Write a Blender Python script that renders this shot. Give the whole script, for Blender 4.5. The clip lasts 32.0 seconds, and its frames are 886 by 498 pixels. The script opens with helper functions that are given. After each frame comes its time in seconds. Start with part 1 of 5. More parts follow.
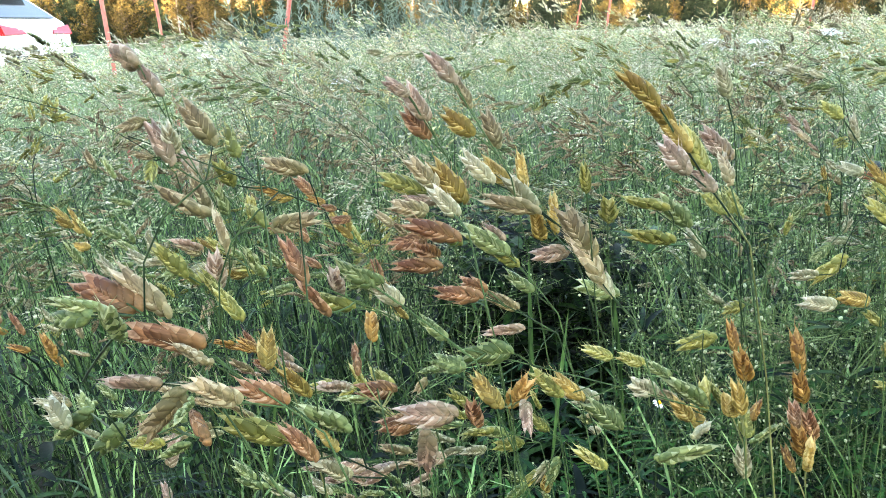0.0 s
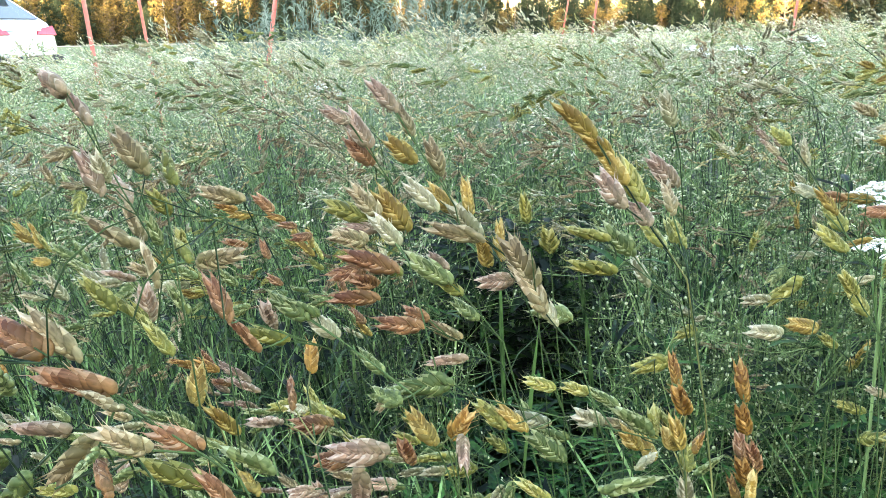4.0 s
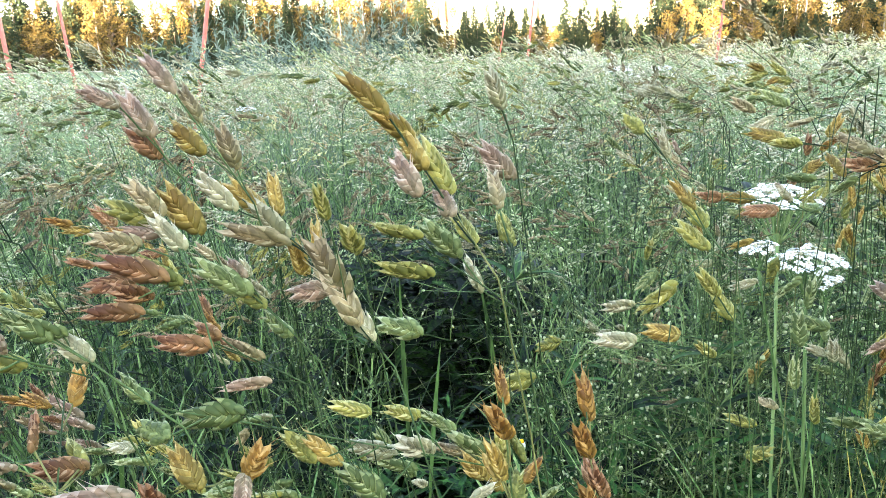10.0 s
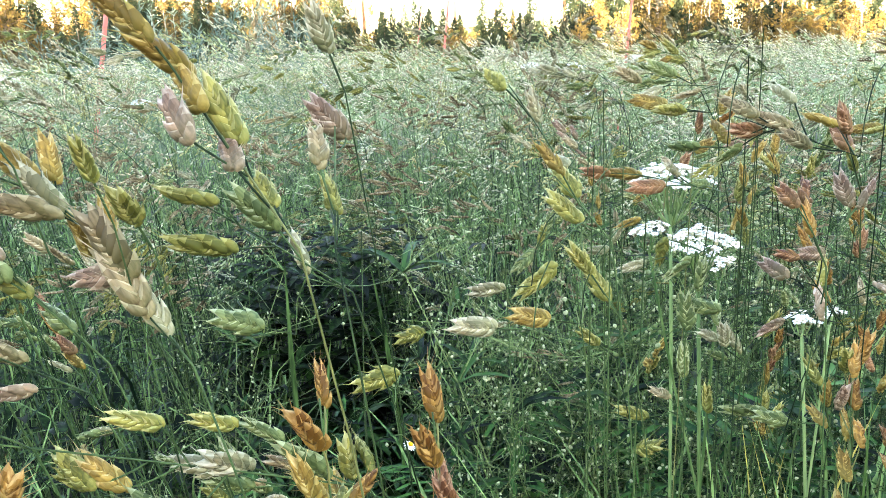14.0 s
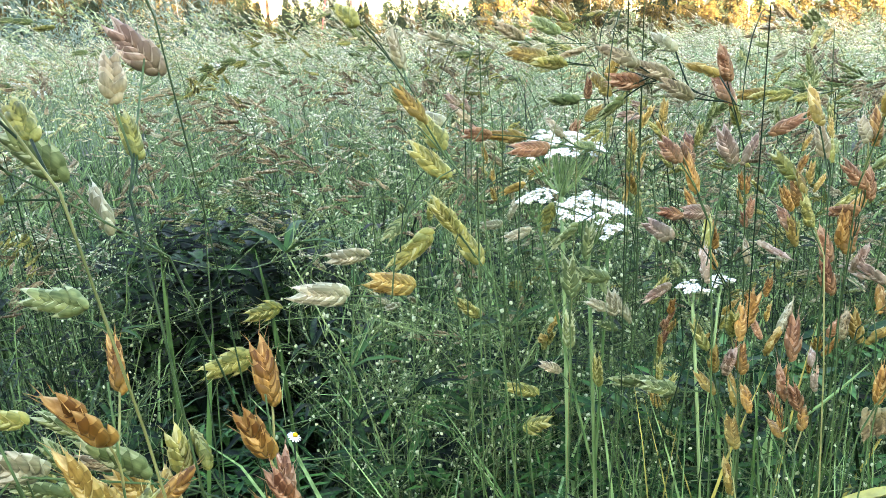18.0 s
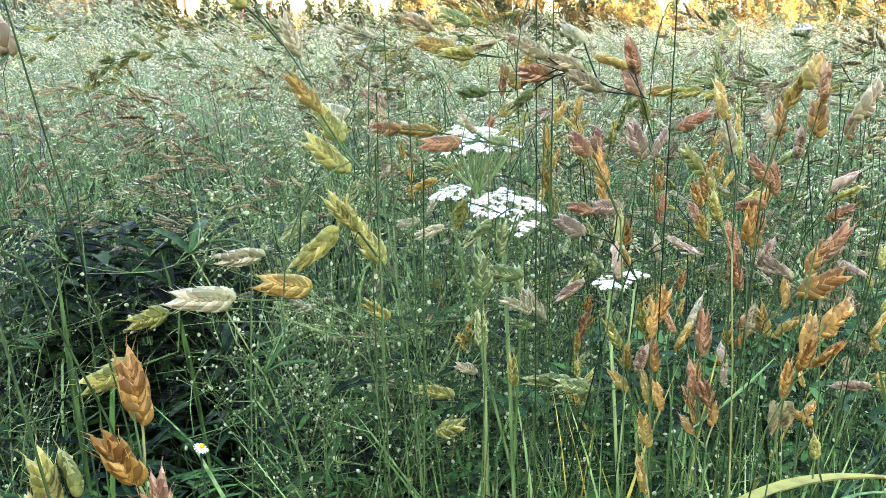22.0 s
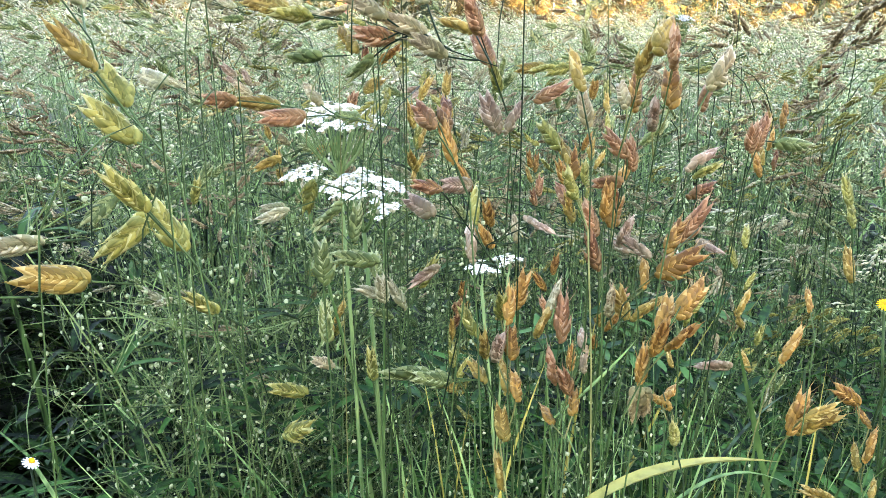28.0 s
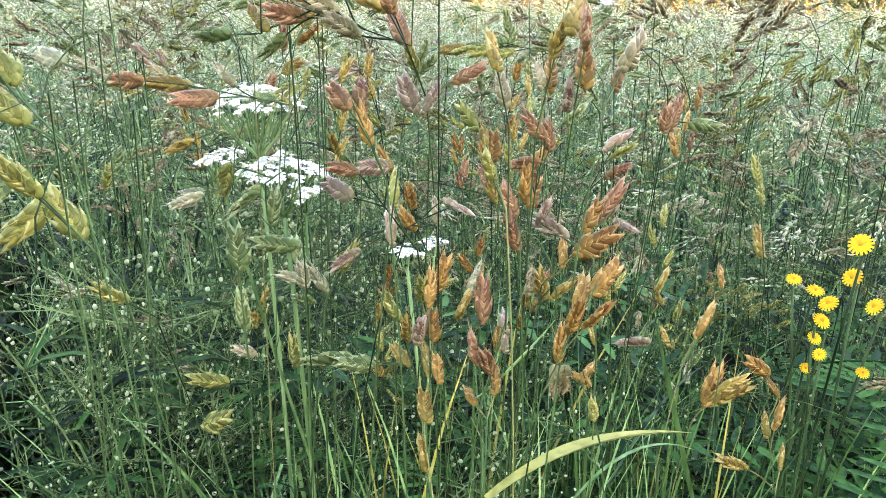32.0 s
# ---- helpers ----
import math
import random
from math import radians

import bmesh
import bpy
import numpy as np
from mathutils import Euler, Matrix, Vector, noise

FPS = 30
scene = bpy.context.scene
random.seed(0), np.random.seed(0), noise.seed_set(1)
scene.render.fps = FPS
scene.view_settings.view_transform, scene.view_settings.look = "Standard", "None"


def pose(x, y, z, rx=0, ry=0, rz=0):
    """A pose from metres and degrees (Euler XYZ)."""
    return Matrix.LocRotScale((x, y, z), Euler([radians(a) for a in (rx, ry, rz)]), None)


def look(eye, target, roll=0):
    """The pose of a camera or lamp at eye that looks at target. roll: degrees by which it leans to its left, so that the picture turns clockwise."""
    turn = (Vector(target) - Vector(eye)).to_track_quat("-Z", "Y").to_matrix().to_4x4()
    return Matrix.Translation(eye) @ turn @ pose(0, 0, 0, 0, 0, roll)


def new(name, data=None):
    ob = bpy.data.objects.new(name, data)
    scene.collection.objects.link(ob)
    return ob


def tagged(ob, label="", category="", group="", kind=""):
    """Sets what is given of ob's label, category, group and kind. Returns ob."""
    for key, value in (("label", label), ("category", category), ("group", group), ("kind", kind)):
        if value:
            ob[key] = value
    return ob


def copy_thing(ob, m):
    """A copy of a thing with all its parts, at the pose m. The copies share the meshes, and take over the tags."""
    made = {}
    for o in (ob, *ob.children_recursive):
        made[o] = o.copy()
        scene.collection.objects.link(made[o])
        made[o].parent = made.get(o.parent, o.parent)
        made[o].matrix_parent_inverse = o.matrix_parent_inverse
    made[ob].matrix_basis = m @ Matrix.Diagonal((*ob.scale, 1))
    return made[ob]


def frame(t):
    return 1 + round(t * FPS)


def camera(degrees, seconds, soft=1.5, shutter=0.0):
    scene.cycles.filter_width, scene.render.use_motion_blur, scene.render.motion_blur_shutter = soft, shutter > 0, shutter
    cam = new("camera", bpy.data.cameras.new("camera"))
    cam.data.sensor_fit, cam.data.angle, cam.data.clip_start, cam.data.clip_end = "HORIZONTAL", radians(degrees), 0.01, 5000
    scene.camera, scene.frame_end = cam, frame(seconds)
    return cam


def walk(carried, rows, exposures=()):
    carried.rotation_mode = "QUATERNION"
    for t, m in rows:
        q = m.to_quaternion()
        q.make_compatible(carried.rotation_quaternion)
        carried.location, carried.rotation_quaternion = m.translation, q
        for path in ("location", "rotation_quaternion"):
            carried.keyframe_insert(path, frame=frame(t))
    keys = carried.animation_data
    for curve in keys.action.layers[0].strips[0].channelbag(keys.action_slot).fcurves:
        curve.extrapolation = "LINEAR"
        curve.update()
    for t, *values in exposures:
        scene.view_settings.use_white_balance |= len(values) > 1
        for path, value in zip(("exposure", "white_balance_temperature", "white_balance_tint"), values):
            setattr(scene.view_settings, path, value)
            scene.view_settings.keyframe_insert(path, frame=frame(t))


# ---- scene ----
cam = camera(61.8, 32.0, soft=0.55)
PATH = [
    (0, (0.208, 0.223, 0.838), (0.155, 2.138, 0.265), -3.4),
    (0.5, (0.212, 0.224, 0.839), (0.153, 2.139, 0.266), -3.4),
    (1, (0.214, 0.226, 0.84), (0.16, 2.141, 0.269), -3.4),
    (1.5, (0.215, 0.227, 0.841), (0.168, 2.144, 0.271), -3.5),
    (2, (0.217, 0.228, 0.841), (0.175, 2.144, 0.271), -3.5),
    (2.5, (0.219, 0.228, 0.841), (0.182, 2.145, 0.272), -3.4),
    (3, (0.222, 0.228, 0.842), (0.189, 2.145, 0.274), -3.3),
    (3.5, (0.224, 0.229, 0.844), (0.198, 2.146, 0.276), -3.2),
    (5.5, (0.234, 0.231, 0.847), (0.225, 2.15, 0.283), -2.8),
    (6, (0.237, 0.232, 0.847), (0.233, 2.151, 0.286), -2.8),
    (6.5, (0.24, 0.233, 0.847), (0.243, 2.153, 0.287), -2.9),
    (7, (0.243, 0.236, 0.847), (0.254, 2.156, 0.286), -2.7),
    (7.5, (0.247, 0.239, 0.846), (0.272, 2.159, 0.286), -2.7),
    (8, (0.251, 0.243, 0.844), (0.292, 2.163, 0.286), -2.9),
    (8.5, (0.255, 0.246, 0.841), (0.31, 2.168, 0.289), -3.2),
    (9, (0.26, 0.251, 0.837), (0.328, 2.175, 0.293), -3.3),
    (9.5, (0.267, 0.258, 0.831), (0.363, 2.187, 0.313), -3.3),
    (10, (0.274, 0.263, 0.825), (0.404, 2.192, 0.313), -3.2),
    (10.5, (0.281, 0.27, 0.82), (0.448, 2.195, 0.305), -3.3),
    (11, (0.288, 0.278, 0.816), (0.493, 2.198, 0.295), -3.2),
    (11.5, (0.293, 0.283, 0.814), (0.53, 2.199, 0.293), -3.2),
    (12, (0.297, 0.288, 0.811), (0.565, 2.2, 0.289), -2.7),
    (12.5, (0.3, 0.291, 0.81), (0.59, 2.2, 0.289), -2.7),
    (13, (0.302, 0.294, 0.808), (0.609, 2.201, 0.289), -2.8),
    (13.5, (0.304, 0.296, 0.807), (0.625, 2.2, 0.286), -2.8),
    (14, (0.305, 0.297, 0.805), (0.644, 2.198, 0.283), -2.6),
    (14.5, (0.308, 0.299, 0.802), (0.672, 2.195, 0.278), -2.8),
    (16.5, (0.32, 0.31, 0.793), (0.807, 2.174, 0.256), -2.5),
    (17, (0.323, 0.313, 0.791), (0.84, 2.166, 0.243), -2.3),
    (17.5, (0.325, 0.316, 0.789), (0.872, 2.157, 0.231), -2.0),
    (18, (0.327, 0.318, 0.788), (0.893, 2.152, 0.228), -2.0),
    (18.5, (0.328, 0.32, 0.787), (0.917, 2.147, 0.227), -1.8),
    (19, (0.328, 0.321, 0.786), (0.94, 2.141, 0.225), -1.7),
    (19.5, (0.329, 0.322, 0.785), (0.956, 2.136, 0.224), -1.5),
    (20, (0.33, 0.323, 0.784), (0.978, 2.13, 0.223), -1.3),
    (20.5, (0.332, 0.324, 0.784), (1.001, 2.124, 0.223), -1.2),
    (21, (0.334, 0.325, 0.784), (1.033, 2.112, 0.22), -1.1),
    (21.5, (0.335, 0.325, 0.784), (1.059, 2.102, 0.219), -1.0),
    (22, (0.338, 0.327, 0.784), (1.09, 2.092, 0.216), -1.0),
    (22.5, (0.341, 0.329, 0.783), (1.117, 2.082, 0.214), -1.0),
    (23, (0.344, 0.33, 0.782), (1.143, 2.073, 0.213), -0.9),
    (23.5, (0.348, 0.331, 0.782), (1.17, 2.063, 0.211), -0.7),
    (24, (0.352, 0.333, 0.78), (1.2, 2.051, 0.207), -0.5),
    (24.5, (0.355, 0.335, 0.779), (1.23, 2.038, 0.202), -0.2),
    (25, (0.358, 0.336, 0.778), (1.253, 2.028, 0.199), -0.1),
    (25.5, (0.361, 0.337, 0.777), (1.272, 2.02, 0.196), -0.0),
    (27.5, (0.366, 0.34, 0.775), (1.341, 1.983, 0.183), 0.2),
    (28, (0.367, 0.34, 0.775), (1.356, 1.971, 0.173), 0.4),
    (28.5, (0.367, 0.339, 0.775), (1.372, 1.958, 0.165), 0.7),
    (29, (0.368, 0.338, 0.775), (1.392, 1.942, 0.158), 1.0),
    (29.5, (0.368, 0.337, 0.775), (1.411, 1.927, 0.156), 1.2),
    (30, (0.369, 0.337, 0.775), (1.431, 1.915, 0.155), 0.9),
    (30.5, (0.369, 0.338, 0.775), (1.448, 1.902, 0.153), 0.9),
    (31, (0.37, 0.338, 0.775), (1.467, 1.888, 0.147), 0.9),
    (31.5, (0.371, 0.339, 0.774), (1.488, 1.872, 0.141), 1.0),
    (32, (0.372, 0.339, 0.774), (1.504, 1.857, 0.133), 1.1),
]
walk(cam, [(t, look(eye, target, roll)) for t, eye, target, roll in PATH],
     exposures=[(0.0, 4.17, 6540, 20), (16.0, 4.26, 6520, 22), (32.0, 4.32, 6680, 26)])

# ---- world, sun, exposure ----
SUN_ELEV, SUN_AZ = 7.0, 262.0        # degrees; azimuth of the sun as seen from the meadow, from +x towards +y
world = bpy.data.worlds.new("sky")
scene.world = world
world.use_nodes = True
wn = world.node_tree.nodes
sky = wn.new("ShaderNodeTexSky")
sky.sky_type, sky.sun_disc = "NISHITA", False
sky.sun_elevation, sky.sun_rotation = radians(SUN_ELEV), radians(90 - SUN_AZ)
wn["Background"].inputs["Strength"].default_value = 0.15
world.node_tree.links.new(sky.outputs[0], wn["Background"].inputs["Color"])

sun_data = bpy.data.lights.new("sun", "SUN")
sun_data.energy, sun_data.angle, sun_data.color = 5.0, radians(0.5), (1.0, 0.76, 0.46)
sun = new("sun", sun_data)
sx, sy, sz = (math.cos(radians(SUN_AZ)) * math.cos(radians(SUN_ELEV)),
              math.sin(radians(SUN_AZ)) * math.cos(radians(SUN_ELEV)), math.sin(radians(SUN_ELEV)))
sun.matrix_world = look((40 * sx, 40 * sy, 40 * sz), (0, 0, 0))

RNG = np.random.default_rng(7)


# ---- materials ----
def plant_material(name, dark, light, rough=0.55, through_light=0.25, scale=400.0, streak=(1, 1, 1), vary=0.35, foot=None, gloss=0.12):
    """A leaf, stem or husk: two tones mixed by a fine noise, varied from piece to piece, letting some light through."""
    mat = bpy.data.materials.new(name)
    mat.use_nodes = True
    nt = mat.node_tree
    n, ln = nt.nodes, nt.links
    bsdf, out = n["Principled BSDF"], n["Material Output"]
    tc, mp = n.new("ShaderNodeTexCoord"), n.new("ShaderNodeMapping")
    mp.inputs["Scale"].default_value = streak
    ln.new(tc.outputs["Object"], mp.inputs["Vector"])
    fine, broad = n.new("ShaderNodeTexNoise"), n.new("ShaderNodeTexNoise")
    fine.inputs["Scale"].default_value, fine.inputs["Detail"].default_value = scale, 3
    broad.inputs["Scale"].default_value, broad.inputs["Detail"].default_value = scale * 0.07, 2
    for tex in (fine, broad):
        ln.new(mp.outputs[0], tex.inputs["Vector"])
    geo, info = n.new("ShaderNodeNewGeometry"), n.new("ShaderNodeObjectInfo")
    add = n.new("ShaderNodeMath")
    add.operation = "ADD"
    ln.new(geo.outputs["Random Per Island"], add.inputs[0])
    ln.new(info.outputs["Random"], add.inputs[1])
    half = n.new("ShaderNodeMath")
    half.operation = "MULTIPLY_ADD"
    half.inputs[1].default_value, half.inputs[2].default_value = 0.5, -0.5
    ln.new(add.outputs[0], half.inputs[0])
    mixv = n.new("ShaderNodeMath")
    mixv.operation = "MULTIPLY_ADD"
    mixv.inputs[1].default_value = vary * 2
    ln.new(half.outputs[0], mixv.inputs[0])
    both = n.new("ShaderNodeMath")
    both.operation = "ADD"
    ln.new(fine.outputs["Fac"], both.inputs[0])
    ln.new(broad.outputs["Fac"], both.inputs[1])
    mid = n.new("ShaderNodeMath")
    mid.operation = "MULTIPLY_ADD"
    mid.inputs[1].default_value, mid.inputs[2].default_value = 1.0, -0.5
    ln.new(both.outputs[0], mid.inputs[0])
    ln.new(mid.outputs[0], mixv.inputs[2])
    ramp = n.new("ShaderNodeValToRGB")
    ramp.color_ramp.elements[0].position, ramp.color_ramp.elements[0].color = 0.25, (*dark, 1)
    ramp.color_ramp.elements[1].position, ramp.color_ramp.elements[1].color = 0.75, (*light, 1)
    ln.new(mixv.outputs[0], ramp.inputs[0])
    colour = ramp.outputs[0]
    if foot:                              # greener towards the foot of a 20 mm spikelet
        axes, rise, blend = n.new("ShaderNodeSeparateXYZ"), n.new("ShaderNodeMapRange"), n.new("ShaderNodeMix")
        ln.new(tc.outputs["Object"], axes.inputs[0])
        ln.new(axes.outputs["Z"], rise.inputs["Value"])
        rise.inputs["From Min"].default_value, rise.inputs["From Max"].default_value = 0.0, 0.013
        rise.inputs["To Min"].default_value, rise.inputs["To Max"].default_value = 0.5, 0.0
        blend.data_type = "RGBA"
        ln.new(rise.outputs[0], blend.inputs[0])
        ln.new(colour, blend.inputs[6])
        blend.inputs[7].default_value = (*foot, 1)
        colour = blend.outputs[2]
    ln.new(colour, bsdf.inputs["Base Color"])
    bsdf.inputs["Roughness"].default_value = rough
    bsdf.inputs["Specular IOR Level"].default_value = gloss
    bump = n.new("ShaderNodeBump")
    bump.inputs["Strength"].default_value, bump.inputs["Distance"].default_value = 0.35, 0.0006
    ln.new(fine.outputs["Fac"], bump.inputs["Height"])
    ln.new(bump.outputs[0], bsdf.inputs["Normal"])
    if through_light:
        tr, mx = n.new("ShaderNodeBsdfTranslucent"), n.new("ShaderNodeMixShader")
        ln.new(colour, tr.inputs["Color"])
        mx.inputs[0].default_value = through_light
        ln.new(bsdf.outputs[0], mx.inputs[1])
        ln.new(tr.outputs[0], mx.inputs[2])
        ln.new(mx.outputs[0], out.inputs["Surface"])
    return mat


def plain_material(name, a, b, rough=0.6, scale=20.0, metal=0.0, bump_h=0.0, coat=0.0):
    mat = bpy.data.materials.new(name)
    mat.use_nodes = True
    n, ln = mat.node_tree.nodes, mat.node_tree.links
    bsdf = n["Principled BSDF"]
    tc, tex, ramp = n.new("ShaderNodeTexCoord"), n.new("ShaderNodeTexNoise"), n.new("ShaderNodeValToRGB")
    tex.inputs["Scale"].default_value, tex.inputs["Detail"].default_value = scale, 5
    ln.new(tc.outputs["Object"], tex.inputs["Vector"])
    ramp.color_ramp.elements[0].position, ramp.color_ramp.elements[0].color = 0.3, (*a, 1)
    ramp.color_ramp.elements[1].position, ramp.color_ramp.elements[1].color = 0.7, (*b, 1)
    ln.new(tex.outputs["Fac"], ramp.inputs[0])
    ln.new(ramp.outputs[0], bsdf.inputs["Base Color"])
    bsdf.inputs["Roughness"].default_value, bsdf.inputs["Metallic"].default_value = rough, metal
    bsdf.inputs["Coat Weight"].default_value = coat
    if bump_h:
        bump = n.new("ShaderNodeBump")
        bump.inputs["Strength"].default_value, bump.inputs["Distance"].default_value = 0.6, bump_h
        ln.new(tex.outputs["Fac"], bump.inputs["Height"])
        ln.new(bump.outputs[0], bsdf.inputs["Normal"])
    return mat


HUSK = {
    "green": plant_material("husk_green", (0.05, 0.075, 0.018), (0.29, 0.34, 0.12), 0.5, 0.25, 900, (1, 1, 0.10), 0.35, (0.1, 0.15, 0.045), 0.2),
    "straw": plant_material("husk_straw", (0.085, 0.09, 0.014), (0.42, 0.38, 0.09), 0.5, 0.25, 900, (1, 1, 0.10), 0.35, (0.13, 0.16, 0.035), 0.2),
    "gold": plant_material("husk_gold", (0.13, 0.078, 0.012), (0.52, 0.345, 0.08), 0.5, 0.25, 900, (1, 1, 0.10), 0.35, (0.18, 0.17, 0.035), 0.2),
    "amber": plant_material("husk_amber", (0.11, 0.045, 0.008), (0.5, 0.27, 0.062), 0.5, 0.25, 900, (1, 1, 0.10), 0.35, (0.2, 0.14, 0.022), 0.2),
    "rust": plant_material("husk_rust", (0.09, 0.034, 0.014), (0.42, 0.205, 0.095), 0.5, 0.25, 900, (1, 1, 0.10), 0.35, (0.19, 0.13, 0.04), 0.2),
    "pink": plant_material("husk_pink", (0.13, 0.078, 0.05), (0.52, 0.345, 0.235), 0.5, 0.25, 900, (1, 1, 0.10), 0.35, (0.18, 0.18, 0.08), 0.2),
    "tan": plant_material("husk_tan", (0.1, 0.073, 0.032), (0.46, 0.355, 0.19), 0.5, 0.25, 900, (1, 1, 0.10), 0.35, (0.16, 0.17, 0.06), 0.2),
    "pale": plant_material("husk_pale", (0.14, 0.13, 0.065), (0.53, 0.48, 0.29), 0.5, 0.25, 900, (1, 1, 0.10), 0.35, (0.19, 0.22, 0.09), 0.2),
}
EDGE = {
    "husk_green": plant_material("husk_edge_green", (0.2, 0.23, 0.09), (0.56, 0.6, 0.34), 0.5, 0.3, 900, (1, 1, 0.10), 0.3, (0.16, 0.24, 0.072), 0.2),
    "husk_straw": plant_material("husk_edge_straw", (0.24, 0.23, 0.06), (0.64, 0.6, 0.26), 0.5, 0.3, 900, (1, 1, 0.10), 0.3, (0.208, 0.256, 0.056), 0.2),
    "husk_gold": plant_material("husk_edge_gold", (0.3, 0.21, 0.05), (0.72, 0.56, 0.24), 0.5, 0.3, 900, (1, 1, 0.10), 0.3, (0.288, 0.272, 0.056), 0.2),
    "husk_amber": plant_material("husk_edge_amber", (0.27, 0.14, 0.035), (0.7, 0.47, 0.18), 0.5, 0.3, 900, (1, 1, 0.10), 0.3, (0.32, 0.224, 0.0352), 0.2),
    "husk_rust": plant_material("husk_edge_rust", (0.25, 0.13, 0.065), (0.62, 0.4, 0.25), 0.5, 0.3, 900, (1, 1, 0.10), 0.3, (0.304, 0.208, 0.064), 0.2),
    "husk_pink": plant_material("husk_edge_pink", (0.3, 0.21, 0.15), (0.7, 0.56, 0.44), 0.5, 0.3, 900, (1, 1, 0.10), 0.3, (0.288, 0.288, 0.128), 0.2),
    "husk_tan": plant_material("husk_edge_tan", (0.27, 0.21, 0.11), (0.68, 0.58, 0.38), 0.5, 0.3, 900, (1, 1, 0.10), 0.3, (0.256, 0.272, 0.096), 0.2),
    "husk_pale": plant_material("husk_edge_pale", (0.34, 0.32, 0.2), (0.74, 0.7, 0.52), 0.5, 0.3, 900, (1, 1, 0.10), 0.3, (0.304, 0.352, 0.144), 0.2),
}
# brighter copies of HUSK for the farther brome: stronger light put into the colour
FIELD_HUSK_LIT = {
    "green": plant_material("field_husk_lit_green", (0.13, 0.19, 0.07), (0.66, 0.75, 0.42), 0.45, 0.22, 900, (1, 1, 0.10), 0.5, gloss=0.25),
    "straw": plant_material("field_husk_lit_straw", (0.18, 0.18, 0.05), (0.74, 0.71, 0.34), 0.45, 0.22, 900, (1, 1, 0.10), 0.5, gloss=0.25),
    "gold": plant_material("field_husk_lit_gold", (0.20, 0.15, 0.04), (0.74, 0.62, 0.31), 0.45, 0.22, 900, (1, 1, 0.10), 0.5, gloss=0.25),
    "amber": plant_material("field_husk_lit_amber", (0.32, 0.16, 0.04), (0.72, 0.46, 0.17), 0.45, 0.22, 900, (1, 1, 0.10), 0.5, gloss=0.25),
    "rust": plant_material("field_husk_lit_rust", (0.16, 0.08, 0.04), (0.60, 0.40, 0.25), 0.45, 0.2, 900, (1, 1, 0.10), 0.5, gloss=0.25),
    "pink": plant_material("field_husk_lit_pink", (0.36, 0.26, 0.20), (0.74, 0.61, 0.51), 0.45, 0.22, 900, (1, 1, 0.10), 0.5, gloss=0.25),
    "tan": plant_material("field_husk_lit_tan", (0.20, 0.16, 0.08), (0.76, 0.66, 0.44), 0.45, 0.22, 900, (1, 1, 0.10), 0.5, gloss=0.25),
    "pale": plant_material("field_husk_lit_pale", (0.28, 0.28, 0.16), (0.85, 0.83, 0.62), 0.45, 0.22, 900, (1, 1, 0.10), 0.5, gloss=0.25),
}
# near stems far darker than plain green: shade between the stalks is in the colour
STEM_SHADED = plant_material("stem_green_shaded", (0.006, 0.017, 0.005), (0.062, 0.108, 0.034), 0.5, 0.0, 300, (1, 1, 0.05))
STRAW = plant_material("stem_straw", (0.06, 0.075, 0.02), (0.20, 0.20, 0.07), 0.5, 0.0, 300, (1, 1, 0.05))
# the same stem lightened for the open meadow, as if better lit
FIELD_STEM_LIT = plant_material("field_stem_lit", (0.05, 0.09, 0.035), (0.27, 0.36, 0.17), 0.5, 0.0, 300, (1, 1, 0.05))
# green and blue-green blades darkened likewise, to deepen the gaps between stems
BLADE_SHADED = plant_material("blade_green_shaded", (0.004, 0.012, 0.003), (0.075, 0.145, 0.038), 0.42, 0.15, 250, (1, 1, 0.08), 0.5)
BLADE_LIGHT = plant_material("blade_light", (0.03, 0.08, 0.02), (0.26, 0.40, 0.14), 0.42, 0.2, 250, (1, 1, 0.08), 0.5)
BLADE_BLUE_SHADED = plant_material("blade_bluegreen_shaded", (0.004, 0.013, 0.006), (0.10, 0.17, 0.085), 0.45, 0.15, 250, (1, 1, 0.08), 0.5)
REED = plant_material("reed_grass", (0.07, 0.12, 0.09), (0.28, 0.36, 0.29), 0.5, 0.15, 60, vary=0.5)
# leaf green taken nearly to black: the shade low in the grass is in the colour
HERB_SHADED = plant_material("herb_leaf_shaded", (0.002, 0.007, 0.002), (0.034, 0.088, 0.017), 0.5, 0.12, 200, vary=0.5)
VETCH = plant_material("vetch_leaf", (0.006, 0.030, 0.006), (0.055, 0.15, 0.028), 0.5, 0.12, 200, vary=0.5)
BLADE_YELLOW = plant_material("blade_yellow", (0.13, 0.13, 0.025), (0.43, 0.38, 0.09), 0.42, 0.2, 250, (1, 1, 0.08), 0.4)
POD_STEM = plant_material("capsule_stem", (0.015, 0.036, 0.010), (0.18, 0.25, 0.09), 0.5, 0.0, 300)
POD = plant_material("capsule", (0.14, 0.19, 0.07), (0.52, 0.56, 0.34), 0.45, 0.15, 400)
WHITE = plant_material("petal_white", (0.74, 0.76, 0.72), (0.86, 0.86, 0.83), 0.5, 0.2, 400, vary=0.2)
YARROW_STEM = plant_material("yarrow_stem", (0.06, 0.12, 0.035), (0.24, 0.34, 0.13), 0.5, 0.05, 300, (1, 1, 0.05))
CREAM = plant_material("floret_eye", (0.45, 0.42, 0.26), (0.66, 0.62, 0.42), 0.6, 0.0, 500)
YELLOW = plant_material("petal_yellow", (0.72, 0.38, 0.01), (0.86, 0.56, 0.02), 0.5, 0.25, 400, vary=0.25)
ORANGE = plant_material("disc_orange", (0.55, 0.22, 0.01), (0.74, 0.36, 0.02), 0.6, 0.0, 500)
